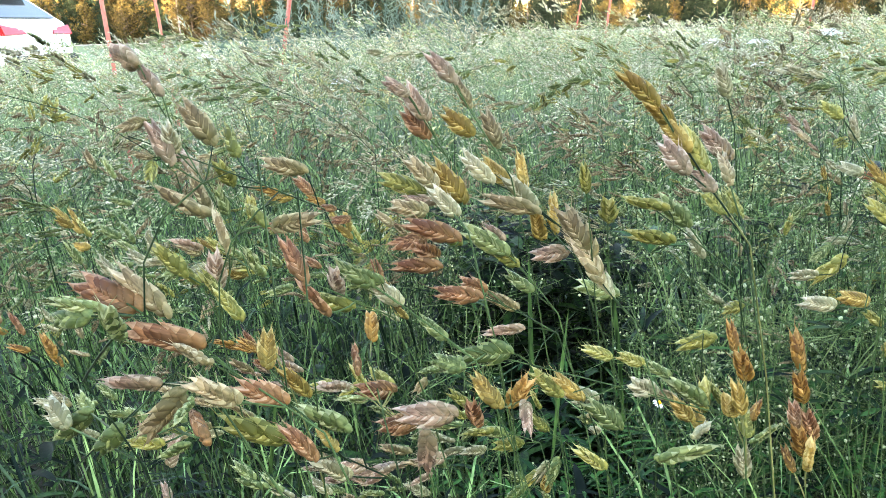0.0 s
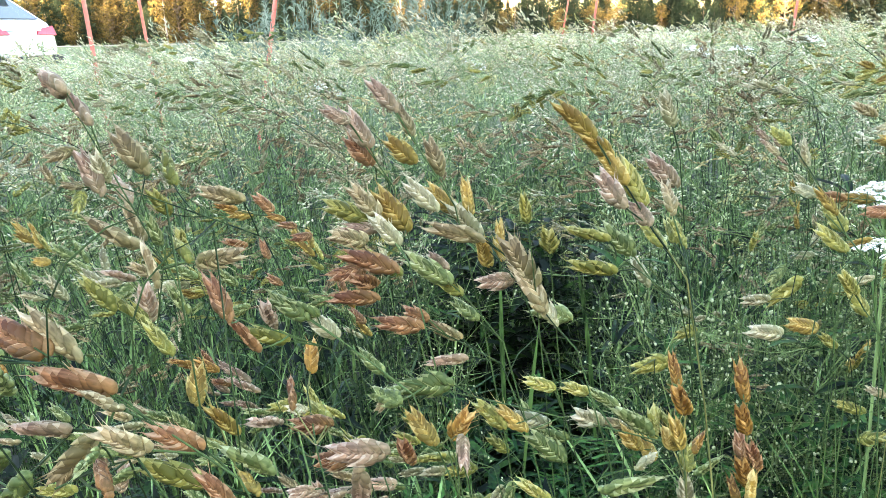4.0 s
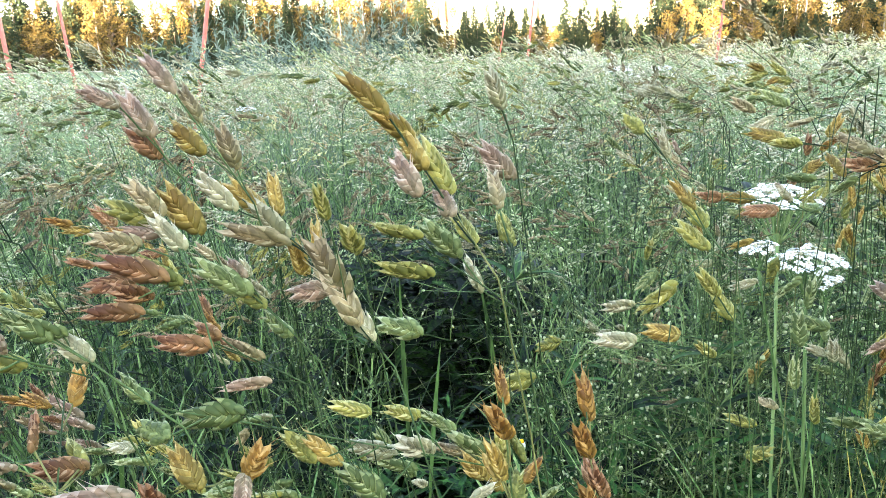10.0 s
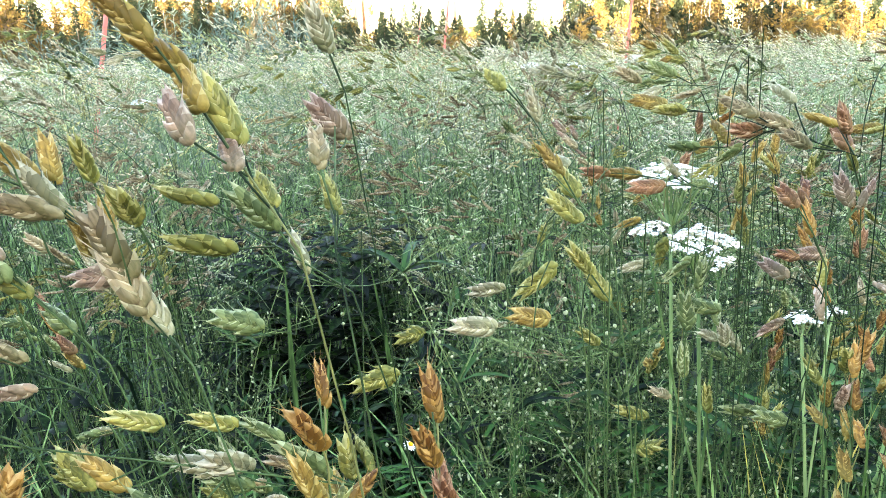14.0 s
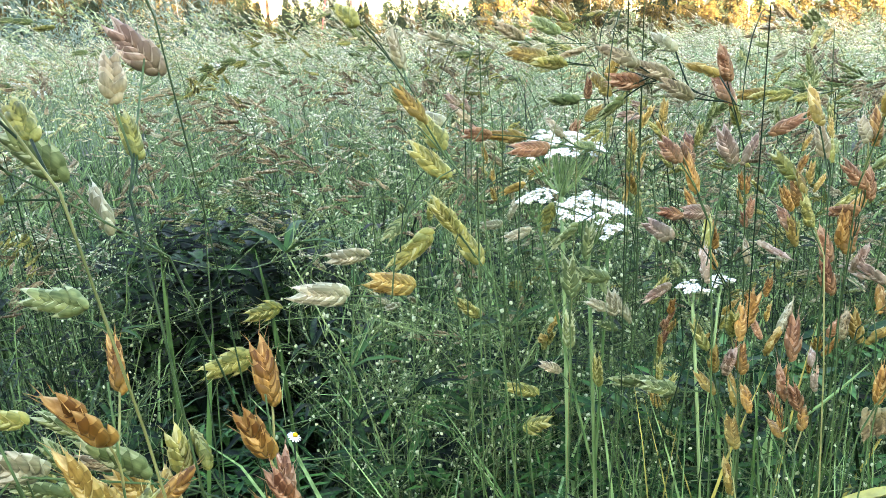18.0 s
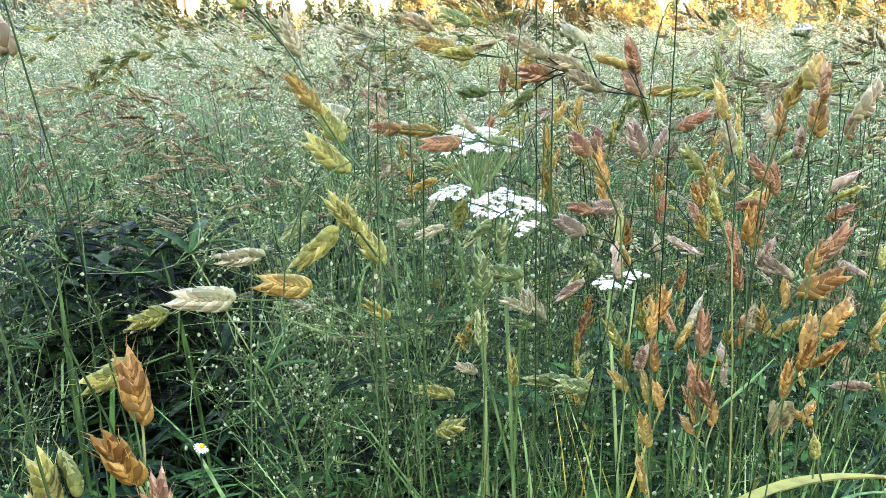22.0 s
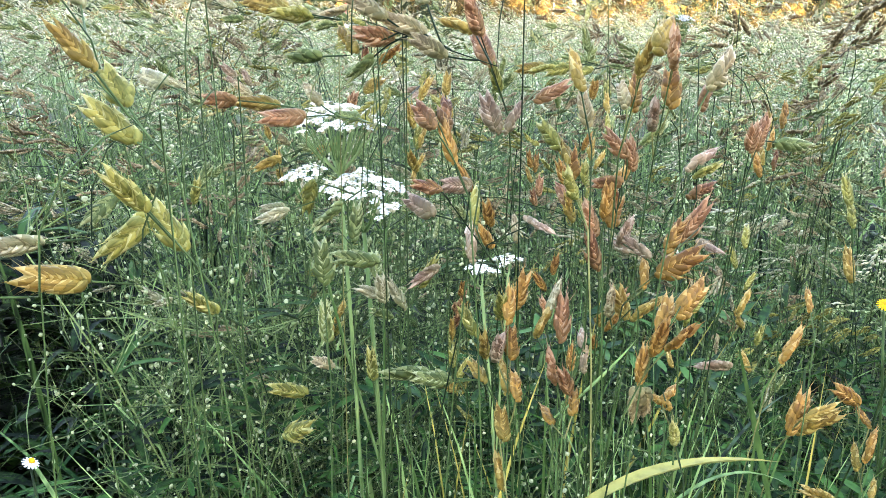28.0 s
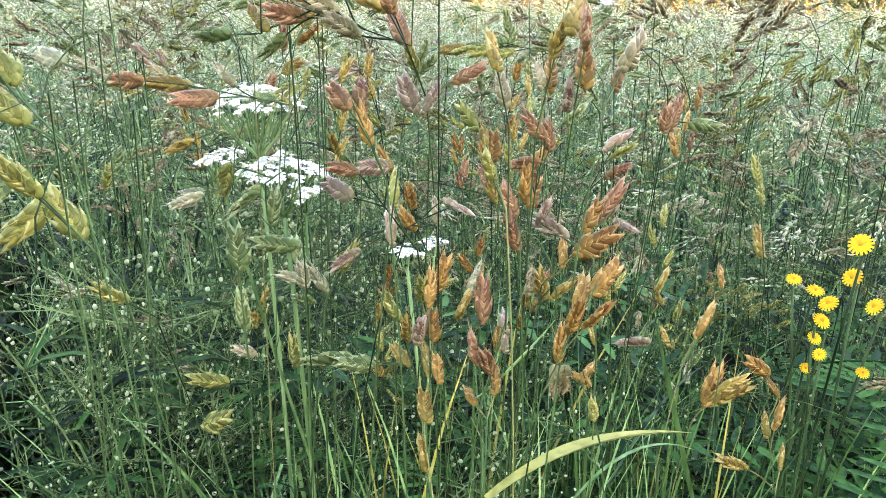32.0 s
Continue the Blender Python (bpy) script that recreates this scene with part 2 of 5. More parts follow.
NEEDLE = plant_material("spruce_needles", (0.012, 0.024, 0.014), (0.05, 0.07, 0.035), 0.7, 0.1, 3)
PINE = plant_material("pine_needles", (0.04, 0.06, 0.02), (0.12, 0.13, 0.05), 0.7, 0.15, 3)
LEAF = plant_material("birch_leaves", (0.045, 0.042, 0.016), (0.27, 0.20, 0.06), 0.6, 0.3, 3)
BARK = plain_material("bark_grey", (0.08, 0.06, 0.045), (0.22, 0.17, 0.12), 0.9, 6, 0, 0.02)
BARK_PINE = plain_material("bark_pine", (0.20, 0.10, 0.05), (0.38, 0.20, 0.10), 0.9, 6, 0, 0.02)
BARK_BIRCH = plain_material("bark_birch", (0.20, 0.18, 0.15), (0.42, 0.40, 0.36), 0.8, 4, 0, 0.01)
RED = plain_material("pole_red", (0.52, 0.12, 0.09), (0.64, 0.19, 0.15), 0.45, 30, 0, 0.001)
PAINT = plain_material("car_white", (0.74, 0.75, 0.76), (0.80, 0.81, 0.82), 0.3, 2, 0, 0, 0.6)
GLASS = plain_material("car_glass", (0.02, 0.022, 0.025), (0.03, 0.033, 0.036), 0.06, 3)
LAMP_RED = plain_material("tail_lamp", (0.35, 0.01, 0.015), (0.55, 0.02, 0.02), 0.15, 40)
PLASTIC = plain_material("black_plastic", (0.02, 0.02, 0.02), (0.045, 0.045, 0.045), 0.6, 60, 0, 0.001)
RUBBER = plain_material("tyre_rubber", (0.015, 0.015, 0.015), (0.035, 0.035, 0.035), 0.85, 60, 0, 0.001)
ALLOY = plain_material("wheel_alloy", (0.45, 0.45, 0.46), (0.62, 0.62, 0.63), 0.35, 30, 0.9)
GRAVEL = plain_material("track_gravel", (0.30, 0.25, 0.18), (0.50, 0.43, 0.33), 0.95, 3, 0, 0.01)


def ground_material():
    """Mown grass in the open; soil and litter under the meadow, the shade of the stalks put into their colour."""
    mat = bpy.data.materials.new("field_ground")
    mat.use_nodes = True
    n, ln = mat.node_tree.nodes, mat.node_tree.links
    bsdf, tc = n["Principled BSDF"], n.new("ShaderNodeTexCoord")
    fine, broad, soil = (n.new("ShaderNodeTexNoise") for _ in range(3))
    fine.inputs["Scale"].default_value, fine.inputs["Detail"].default_value = 9.0, 6
    broad.inputs["Scale"].default_value, broad.inputs["Detail"].default_value = 0.12, 4
    soil.inputs["Scale"].default_value, soil.inputs["Detail"].default_value = 60.0, 6
    for tex in (fine, broad, soil):
        ln.new(tc.outputs["Object"], tex.inputs["Vector"])
    grass, shaded_dirt, mix, mul = n.new("ShaderNodeValToRGB"), n.new("ShaderNodeValToRGB"), n.new("ShaderNodeMix"), n.new("ShaderNodeMath")
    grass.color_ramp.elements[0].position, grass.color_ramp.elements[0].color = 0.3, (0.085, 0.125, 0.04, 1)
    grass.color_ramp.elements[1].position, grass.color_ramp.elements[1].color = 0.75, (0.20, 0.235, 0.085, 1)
    shaded_dirt.color_ramp.elements[0].color, shaded_dirt.color_ramp.elements[1].color = (0.012, 0.011, 0.008, 1), (0.05, 0.043, 0.03, 1)
    mul.operation = "ADD"
    ln.new(fine.outputs["Fac"], mul.inputs[0])
    ln.new(broad.outputs["Fac"], mul.inputs[1])
    sc = n.new("ShaderNodeMath")
    sc.operation, sc.inputs[1].default_value = "MULTIPLY", 0.5
    ln.new(mul.outputs[0], sc.inputs[0])
    ln.new(sc.outputs[0], grass.inputs[0])
    ln.new(soil.outputs["Fac"], shaded_dirt.inputs[0])
    # within 6.5 m the soil, darkened for the shade under the stalks; grass from 10 m
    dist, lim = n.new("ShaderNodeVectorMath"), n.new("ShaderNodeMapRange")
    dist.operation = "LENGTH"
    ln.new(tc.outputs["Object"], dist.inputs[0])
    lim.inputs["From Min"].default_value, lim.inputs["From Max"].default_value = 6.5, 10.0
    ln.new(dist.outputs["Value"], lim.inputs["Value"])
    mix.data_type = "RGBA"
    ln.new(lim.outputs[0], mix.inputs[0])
    ln.new(shaded_dirt.outputs[0], mix.inputs[6])
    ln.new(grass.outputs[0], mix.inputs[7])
    ln.new(mix.outputs[2], bsdf.inputs["Base Color"])
    bsdf.inputs["Roughness"].default_value = 0.9
    bump = n.new("ShaderNodeBump")
    bump.inputs["Distance"].default_value = 0.03
    ln.new(fine.outputs["Fac"], bump.inputs["Height"])
    ln.new(bump.outputs[0], bsdf.inputs["Normal"])
    return mat


# ---- mesh helpers ----
def ground_z(x, y):
    """The field falls away gently from left to right once one is past the meadow, and levels out in the far right."""
    r = math.hypot(x, y)
    if x > 0:
        k = min(1.0, x / 65.0)
        return -2.0 * k * k * (3 - 2 * k) * min(1.0, max(0.0, (r - 5.0) / 30.0))
    return -0.034 * x * min(1.0, max(0.0, (r - 5.0) / 10.0))


class Soup:
    """Triangles gathered from many pieces, to be one mesh."""

    def __init__(self):
        self.v, self.f, self.m, self.n, self.mats = [], [], [], 0, []

    def slot(self, mat):
        if mat not in self.mats:
            self.mats.append(mat)
        return self.mats.index(mat)

    def add(self, verts, tris, mat):
        verts = np.asarray(verts, float).reshape(-1, 3)
        tris = np.asarray(tris, int).reshape(-1, 3)
        self.v.append(verts)
        self.f.append(tris + self.n)
        self.m.append(np.full(len(tris), self.slot(mat)))
        self.n += len(verts)

    def add_parts(self, verts, *groups):
        """One connected piece with several materials: (triangles, material) each."""
        self.v.append(np.asarray(verts, float).reshape(-1, 3))
        for tris, mat in groups:
            self.f.append(np.asarray(tris, int).reshape(-1, 3) + self.n)
            self.m.append(np.full(len(tris), self.slot(mat)))
        self.n += len(verts)

    def packed(self):
        return np.concatenate(self.v), np.concatenate(self.f), np.concatenate(self.m)

    def put(self, other, mats4):
        """Copies of another soup, one for each 4 x 4 pose."""
        v, f, m = other.packed()
        remap = np.array([self.slot(x) for x in other.mats])[m]
        for a in mats4:
            a = np.asarray(a)
            self.v.append(v @ a[:3, :3].T + a[:3, 3])
            self.f.append(f + self.n)
            self.m.append(remap)
            self.n += len(v)

    def mesh(self, name, smooth=True):
        v, f, m = self.packed()
        me = bpy.data.meshes.new(name)
        me.vertices.add(len(v))
        me.vertices.foreach_set("co", v.astype(np.float32).ravel())
        me.loops.add(len(f) * 3)
        me.loops.foreach_set("vertex_index", f.astype(np.int32).ravel())
        me.polygons.add(len(f))
        me.polygons.foreach_set("loop_start", np.arange(0, len(f) * 3, 3, dtype=np.int32))
        me.polygons.foreach_set("loop_total", np.full(len(f), 3, dtype=np.int32))
        me.polygons.foreach_set("material_index", m.astype(np.int32))
        me.polygons.foreach_set("use_smooth", np.full(len(f), smooth))
        for mat in self.mats:
            me.materials.append(mat)
        me.update(calc_edges=True)
        me.validate()
        return me


def unit(v):
    v = np.asarray(v, float)
    return v / (np.linalg.norm(v) + 1e-9)


def aim(at, way, roll=0.0, size=1.0):
    """A pose whose z axis points along way."""
    z = unit(way)
    x = unit(np.cross((0, 0, 1), z) if abs(z[2]) < 0.99 else (1, 0, 0))
    y = np.cross(z, x)
    c, s = math.cos(roll), math.sin(roll)
    m = np.eye(4)
    m[:3, 0], m[:3, 1], m[:3, 2], m[:3, 3] = (x * c + y * s) * size, (y * c - x * s) * size, z * size, at
    return m


def bend(a, b, c, k):
    """k + 1 points on the curve from a to c drawn towards b."""
    t = np.linspace(0, 1, k + 1)[:, None]
    return (1 - t) ** 2 * np.asarray(a) + 2 * t * (1 - t) * np.asarray(b) + t ** 2 * np.asarray(c)


def tube(soup, pts, r0, r1, sides, mat):
    """A tapered stalk along pts."""
    pts = np.asarray(pts, float)
    k = len(pts)
    verts = []
    for i in range(k):
        d = unit(pts[min(i + 1, k - 1)] - pts[max(i - 1, 0)])
        u = unit(np.cross(d, (0.3, 0.9, 0.2)))
        w = np.cross(d, u)
        r = r0 + (r1 - r0) * i / (k - 1)
        for j in range(sides):
            a = 2 * math.pi * j / sides
            verts.append(pts[i] + r * (u * math.cos(a) + w * math.sin(a)))
    tris = []
    for i in range(k - 1):
        for j in range(sides):
            p, q = i * sides + j, i * sides + (j + 1) % sides
            tris += [(p, q, q + sides), (p, q + sides, p + sides)]
    top = len(verts)
    verts.append(pts[-1])
    tris += [((k - 1) * sides + j, (k - 1) * sides + (j + 1) % sides, top) for j in range(sides)]
    soup.add(verts, tris, mat)


def ribbon(soup, pts, width, side, mat, fold=0.25):
    """A leaf blade along pts, folded along its midrib and drawn to a point."""
    pts = np.asarray(pts, float)
    k = len(pts)
    verts, tris = [], []
    side = unit(side)
    for i in range(k):
        s = i / (k - 1)
        w = width * (0.55 + 0.9 * s if s < 0.4 else 0.91 * (1 - ((s - 0.4) / 0.6) ** 1.6)) * 0.5
        d = unit(pts[min(i + 1, k - 1)] - pts[max(i - 1, 0)])
        up = unit(np.cross(side, d))
        verts += [pts[i] - side * w + up * w * fold, pts[i] - up * w * fold, pts[i] + side * w + up * w * fold]
    for i in range(k - 1):
        for j in range(2):
            p = i * 3 + j
            tris += [(p, p + 1, p + 4), (p, p + 4, p + 3)]
    soup.add(verts, tris, mat)


def lemma(soup, base, way, flat, length, width, mat, sides=6, rings=4, awn=0.0):
    """One husk of a spikelet: a pointed, slightly flattened scale, with a bristle at its tip."""
    z = unit(way)
    x = unit(np.cross(flat, z))
    y = np.cross(z, x)
    verts, tris, tip = [np.asarray(base, float)], [], []
    for i in range(rings):
        s = (i + 0.7) / (rings + 0.25)
        w = width * 0.5 * math.sin(math.pi * s ** 0.8) ** 0.75
        for j in range(sides):
            a = 2 * math.pi * j / sides
            verts.append(base + z * length * s + x * w * math.cos(a) + y * w * 0.72 * math.sin(a))
    verts.append(base + z * length)
    n = len(verts) - 1
    for j in range(sides):
        k = (j + 1) % sides
        tris.append((0, 1 + k, 1 + j))
        for i in range(rings - 2 if rings > 3 else rings - 1):
            p, q = 1 + i * sides + j, 1 + i * sides + k
            tris += [(p, q, q + sides), (p, q + sides, p + sides)]
        tip.append((1 + (rings - 1) * sides + j, 1 + (rings - 1) * sides + k, n))
        if rings > 3:
            p, q = 1 + (rings - 2) * sides + j, 1 + (rings - 2) * sides + k
            tip += [(p, q, q + sides), (p, q + sides, p + sides)]
    if awn:
        b = base + z * length * 0.93
        verts += [b - x * 0.00016, b + x * 0.00016, b + z * awn + y * awn * 0.12]
        tip.append((n + 1, n + 2, n + 3))
    soup.add(verts, tris, mat)
    soup.add(verts, tip, EDGE.get(mat.name, mat))


def spikelet(mat, count, length, width, sides=6, rings=4, awns=True, seed=0, splay=31):
    """A brome spikelet along +z: husks in two overlapping ranks, like a small plait."""
    rng = np.random.default_rng(seed)
    s = Soup()
    for i in range(count):
        f = i / max(1, count - 1)
        side = 1 if i % 2 else -1
        ang = radians(splay * (1 - 0.48 * f) + rng.uniform(-4, 4))
        way = np.array((side * math.sin(ang), rng.uniform(-0.10, 0.10), math.cos(ang)))
        base = np.array((side * width * 0.05, rng.normal(0, width * 0.03), length * 0.64 * f))
        ln = length * (0.36 - 0.03 * f) * rng.uniform(0.92, 1.08)
        lemma(s, base, way, np.array((side * 1.0, 0.0, 0.0)), ln, width * (0.43 - 0.08 * f), mat, sides, rings,
              rng.uniform(0.003, 0.0075) if awns and rng.random() < 0.8 else 0)
    return s


def scale_husk(soup, base, way, out, length, width, mat, awn, rng):
    """One husk of a ripe spikelet: a keeled boat drawn to a point, its inner margins and tip of paler skin, with a fine bristle."""
    z = unit(way)
    y = unit(np.asarray(out) - z * np.dot(out, z))
    x = np.cross(y, z)
    verts, body, skin = [np.asarray(base, float)], [], []
    rings = ((0.08, 0.60), (0.25, 0.97), (0.45, 0.92), (0.68, 0.56), (0.86, 0.24))
    ring = ((0.0, 1.0), (0.72, 0.45), (1.0, -0.45), (0.0, -1.20), (-1.0, -0.45), (-0.72, 0.45))
    for f, w in rings:
        c = base + z * length * f + y * length * 0.12 * math.sin(math.pi * f * 0.9)
        for u, v in ring:
            verts.append(c + x * u * w * width * 0.60 + y * v * w * width * 0.48)
    verts.append(base + z * length + y * length * 0.05)
    n = len(verts) - 1
    for j in range(6):
        k = (j + 1) % 6
        body.append((0, 1 + k, 1 + j))
        for i in range(4):
            p, q = 1 + i * 6 + j, 1 + i * 6 + k
            (skin if j in (2, 3) and i > 0 or i == 3 else body).extend([(p, q, q + 6), (p, q + 6, p + 6)])
        skin.append((25 + j, 25 + k, n))
    if awn:
        b = base + z * length * 0.92
        bow = rng.normal(0, 0.14, 3) * awn
        verts += [b - x * 0.00017, b + x * 0.00017, b + y * 0.00022, b + z * awn + y * awn * 0.10 + bow]
        skin += [(n + 1, n + 2, n + 4), (n + 2, n + 3, n + 4), (n + 3, n + 1, n + 4)]
    soup.add_parts(verts, (body, mat), (skin, EDGE.get(mat.name, mat)))


def ripe_spikelet(mat, count, plump, seed, splay):
    """A brome spikelet 20 mm long along +z: keeled husks overlapping in two ranks, like a small plait."""
    rng = np.random.default_rng(seed)
    s = Soup()
    size = 0.020
    for i in range(count):
        f = i / (count - 1)
        side = 1 if i % 2 else -1
        ang = radians(splay * (1 - 0.55 * f) * rng.uniform(0.75, 1.25))
        way = np.array((side * math.sin(ang), rng.normal(0, 0.06), math.cos(ang)))
        base = np.array((-side * 0.0004, rng.normal(0, 0.0003), size * 0.62 * f))
        big = (0.80 if i < 2 else 1.0) * (1 - 0.12 * f) * rng.uniform(0.93, 1.07)
        scale_husk(s, base, way, np.array((side, 0.0, 0.0)), size * 0.43 * big, 0.0036 * plump * big, mat,
                   rng.uniform(0.003, 0.0065) if i > 1 else 0, rng)
    return s


def part(name, data, parent, label=""):
    """A mesh as one part under a thing or a part."""
    ob = new(name, data)
    ob.parent = parent
    if label:
        tagged(ob, label)
    return ob


# ---- ground ----
def build_ground():
    s = Soup()
    radii = [0, 2, 4, 7, 11, 17, 26, 40, 60, 90, 140, 250, 500, 1200]
    k = 48
    verts, tris = [(0, 0, ground_z(0, 0))], []
    for r in radii[1:]:
        for j in range(k):
            a = 2 * math.pi * j / k
            x, y = r * math.cos(a), r * math.sin(a)
            verts.append((x, y, ground_z(x, y) if r < 140 else ground_z(140 * math.cos(a), 140 * math.sin(a))))
    for j in range(k):
        tris.append((0, 1 + j, 1 + (j + 1) % k))
    for i in range(len(radii) - 2):
        for j in range(k):
            p, q = 1 + i * k + j, 1 + i * k + (j + 1) % k
            tris += [(p, p + k, q + k), (p, q + k, q)]
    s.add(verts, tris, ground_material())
    tagged(new("ground", s.mesh("ground")), "flat grassy field with soil under the meadow, darkened as if in shade", "ground", kind="structure")
    t = Soup()
    xs = np.linspace(-130, 150, 57)
    verts, tris = [], []
    for x in xs:
        y = 71 - 0.0022 * (x - 5) ** 2
        for dy, dz in ((-2.0, 0.01), (-1.4, 0.05), (1.4, 0.05), (2.0, 0.01)):
            verts.append((x, y + dy, ground_z(x, y + dy) + dz))
    for i in range(len(xs) - 1):
        for j in range(3):
            p = i * 4 + j
            tris += [(p, p + 4, p + 5), (p, p + 5, p + 1)]
    t.add(verts, tris, GRAVEL)
    tagged(new("gravel_track", t.mesh("gravel_track")), "pale gravel track along the edge of the wood", "track", kind="structure")


build_ground()


# ---- trees ----
def crown_mesh(name, mat, kind, height, seed):
    """Clumps of small leaves or needles round the limbs."""
    rng = np.random.default_rng(seed)
    s = Soup()
    limbs = Soup()
    if kind == "spruce":
        whorls = 26
        for i in range(whorls):
            f = i / (whorls - 1)
            z = height * (0.06 + 0.92 * f)
            reach = height * 0.25 * (1 - f) ** 0.8 + 0.15
            for j in range(9):
                a = rng.uniform(0, 2 * math.pi)
                d = np.array((math.cos(a), math.sin(a), -0.28))
                for g in np.linspace(0.25, 1, 4):
                    c = np.array((0, 0, z)) + d * reach * g * rng.uniform(0.8, 1.15)
                    w = 0.16 + 0.22 * (1 - f) * rng.uniform(0.6, 1.3)
                    clump(s, rng, c, w, 3, mat)
    else:
        lo, hi, wide = {"pine": (0.55, 1.0, 0.16), "birch": (0.18, 1.0, 0.17), "bush": (0.02, 1.0, 0.42)}[kind]
        for i in range({"pine": 26, "birch": 46, "bush": 60}[kind]):
            f = rng.uniform(0, 1)
            z = height * (lo + (hi - lo) * f)
            a = rng.uniform(0, 2 * math.pi)
            reach = height * wide * (math.sin(math.pi * (0.12 + 0.85 * f)) ** 0.6) * rng.uniform(0.4, 1.1)
            end = np.array((math.cos(a) * reach, math.sin(a) * reach, z))
            root = np.array((0, 0, z - reach * 0.55))
            tube(limbs, bend(root, (root + end) / 2 + (0, 0, -0.1 * reach), end, 3), 0.02 * height ** 0.5, 0.012, 3,
                 BARK_PINE if kind == "pine" else BARK)
            for g in range(12 if kind != "pine" else 10):
                c = root + (end - root) * rng.uniform(0.45, 1.1) + rng.normal(0, 0.22 * (height / 8) ** 0.5, 3)
                clump(s, rng, c, 0.19 * (height / 8) ** 0.3 * rng.uniform(0.6, 1.5), 4, mat)
    if limbs.v:
        s.put(limbs, [np.eye(4)])
    return s.mesh(name, False)


def clump(s, rng, c, w, k, mat):
    for _ in range(k):
        o = c + rng.normal(0, w * 0.5, 3)
        d1, d2 = unit(rng.normal(0, 1, 3)) * w, unit(rng.normal(0, 1, 3)) * w
        s.add([o - d1 * 0.6, o + d2 * 0.5, o + d1 * 0.6, o - d2 * 0.5], [(0, 1, 2), (0, 2, 3)], mat)


def tree_kind(name, kind, height, mat, bark, label, seed):
    rng = np.random.default_rng(seed)
    root = tagged(new(name), label, "tree", "trees of the wood edge")
    t = Soup()
    top = np.array((rng.uniform(-0.3, 0.3), rng.uniform(-0.3, 0.3), height * 0.97))
    tube(t, bend((0, 0, -0.4), (rng.uniform(-0.2, 0.2), 0, height * 0.5), top, 7), 0.012 * height + 0.03, 0.02, 7, bark)
    part("trunk", t.mesh("trunk"), root)
    part("crown", crown_mesh("crown", mat, kind, height, seed), root)
    return root


TREES = {
    "spruce": [tree_kind("spruce_tree", "spruce", h, NEEDLE, BARK, "dark green spruce with drooping branches at the field edge", 20 + h) for h in (7, 10)],
    "pine": [tree_kind("pine_tree", "pine", h, PINE, BARK_PINE, "tall pine with a bare reddish trunk and high crown", 30 + h) for h in (17, 20)],
    "birch": [tree_kind("birch_tree", "birch", h, LEAF, BARK_BIRCH, "slender birch with yellow-green leaves and pale trunk", 40 + h) for h in (8, 13)],
    "bush": [tree_kind("willow_bush", "bush", h, LEAF, BARK, "low bushy young tree at the edge of the wood", 50 + h) for h in (4, 6)],
}
USED = set()


def plant_tree(kind, x, y, size, turn, pick):
    src = TREES[kind][pick % 2]
    m = Matrix.Translation((x, y, ground_z(x, y))) @ Matrix.Rotation(turn, 4, "Z")
    if (kind, pick % 2) in USED:
        ob = copy_thing(src, m)
    else:
        USED.add((kind, pick % 2))
        ob = src
        ob.matrix_basis = m
    ob.scale = (size, size, size * (0.9 + 0.2 * ((pick * 37) % 10) / 10))
    return ob


rng = np.random.default_rng(11)


def edge_y(x):
    return 80 - 0.0030 * (x - 5) ** 2


def sparse(x):
    """The open stretch where the sky shows over low spruces."""
    return 6 < x < 31


for i in range(250):                      # front of the wood: dark young spruces, with bushes and birches between
    x = -78 + i * 0.78 + rng.uniform(-0.5, 0.5)
    leafy = x < -19 or 30 < x < 40 or x > 52
    kind = ("bush", "birch", "spruce", "bush")[int(rng.integers(0, 4))] if leafy else ("spruce", "spruce", "spruce", "birch", "spruce", "spruce", "bush")[int(rng.integers(0, 7))]
    size = rng.uniform(0.45, 0.68) if kind in ("spruce", "birch") else rng.uniform(0.6, 0.95)
    plant_tree(kind, x, edge_y(x) + rng.uniform(-0.8, 2.0), size * (0.8 if sparse(x) else 1.0), rng.uniform(0, 6.3), int(rng.integers(0, 50)))
for i in range(195):                      # a second, closer-grown row
    x = -78 + i * 1.0 + rng.uniform(-0.6, 0.6)
    kind = "spruce" if sparse(x) else ("spruce", "birch", "spruce", "birch", "bush")[int(rng.integers(0, 5))]
    plant_tree(kind, x, edge_y(x) + rng.uniform(3, 6), (0.7 if sparse(x) else 1.0) * rng.uniform(0.7, 1.1), rng.uniform(0, 6.3), int(rng.integers(0, 50)))
for i in range(150):                      # taller trees behind
    x = -78 + i * 1.3 + rng.uniform(-0.8, 0.8)
    kind = ("pine", "birch", "pine", "birch", "spruce")[int(rng.integers(0, 5))]
    if sparse(x):
        if rng.random() < 0.6:
            continue
        kind = "pine"
    plant_tree(kind, x, edge_y(x) + rng.uniform(6, 14), rng.uniform(0.9, 1.25), rng.uniform(0, 6.3), int(rng.integers(0, 50)))
for i in range(82):                       # the wood behind the camera, which keeps the low sun off the meadow
    x = -88 + i * 1.55 + rng.uniform(-0.5, 0.5)
    if 12 < x < 16:                       # trees left out, so that the sun lights the bushes opposite
        continue
    # lowered at -60 < x < -38 to let more sun onto the left bushes
    plant_tree("spruce", x, -62 + rng.uniform(-4, 4), rng.uniform(2.1, 2.5) * (0.93 if -60 < x < -38 else 1.0), rng.uniform(0, 6.3), 2 * i + 1)


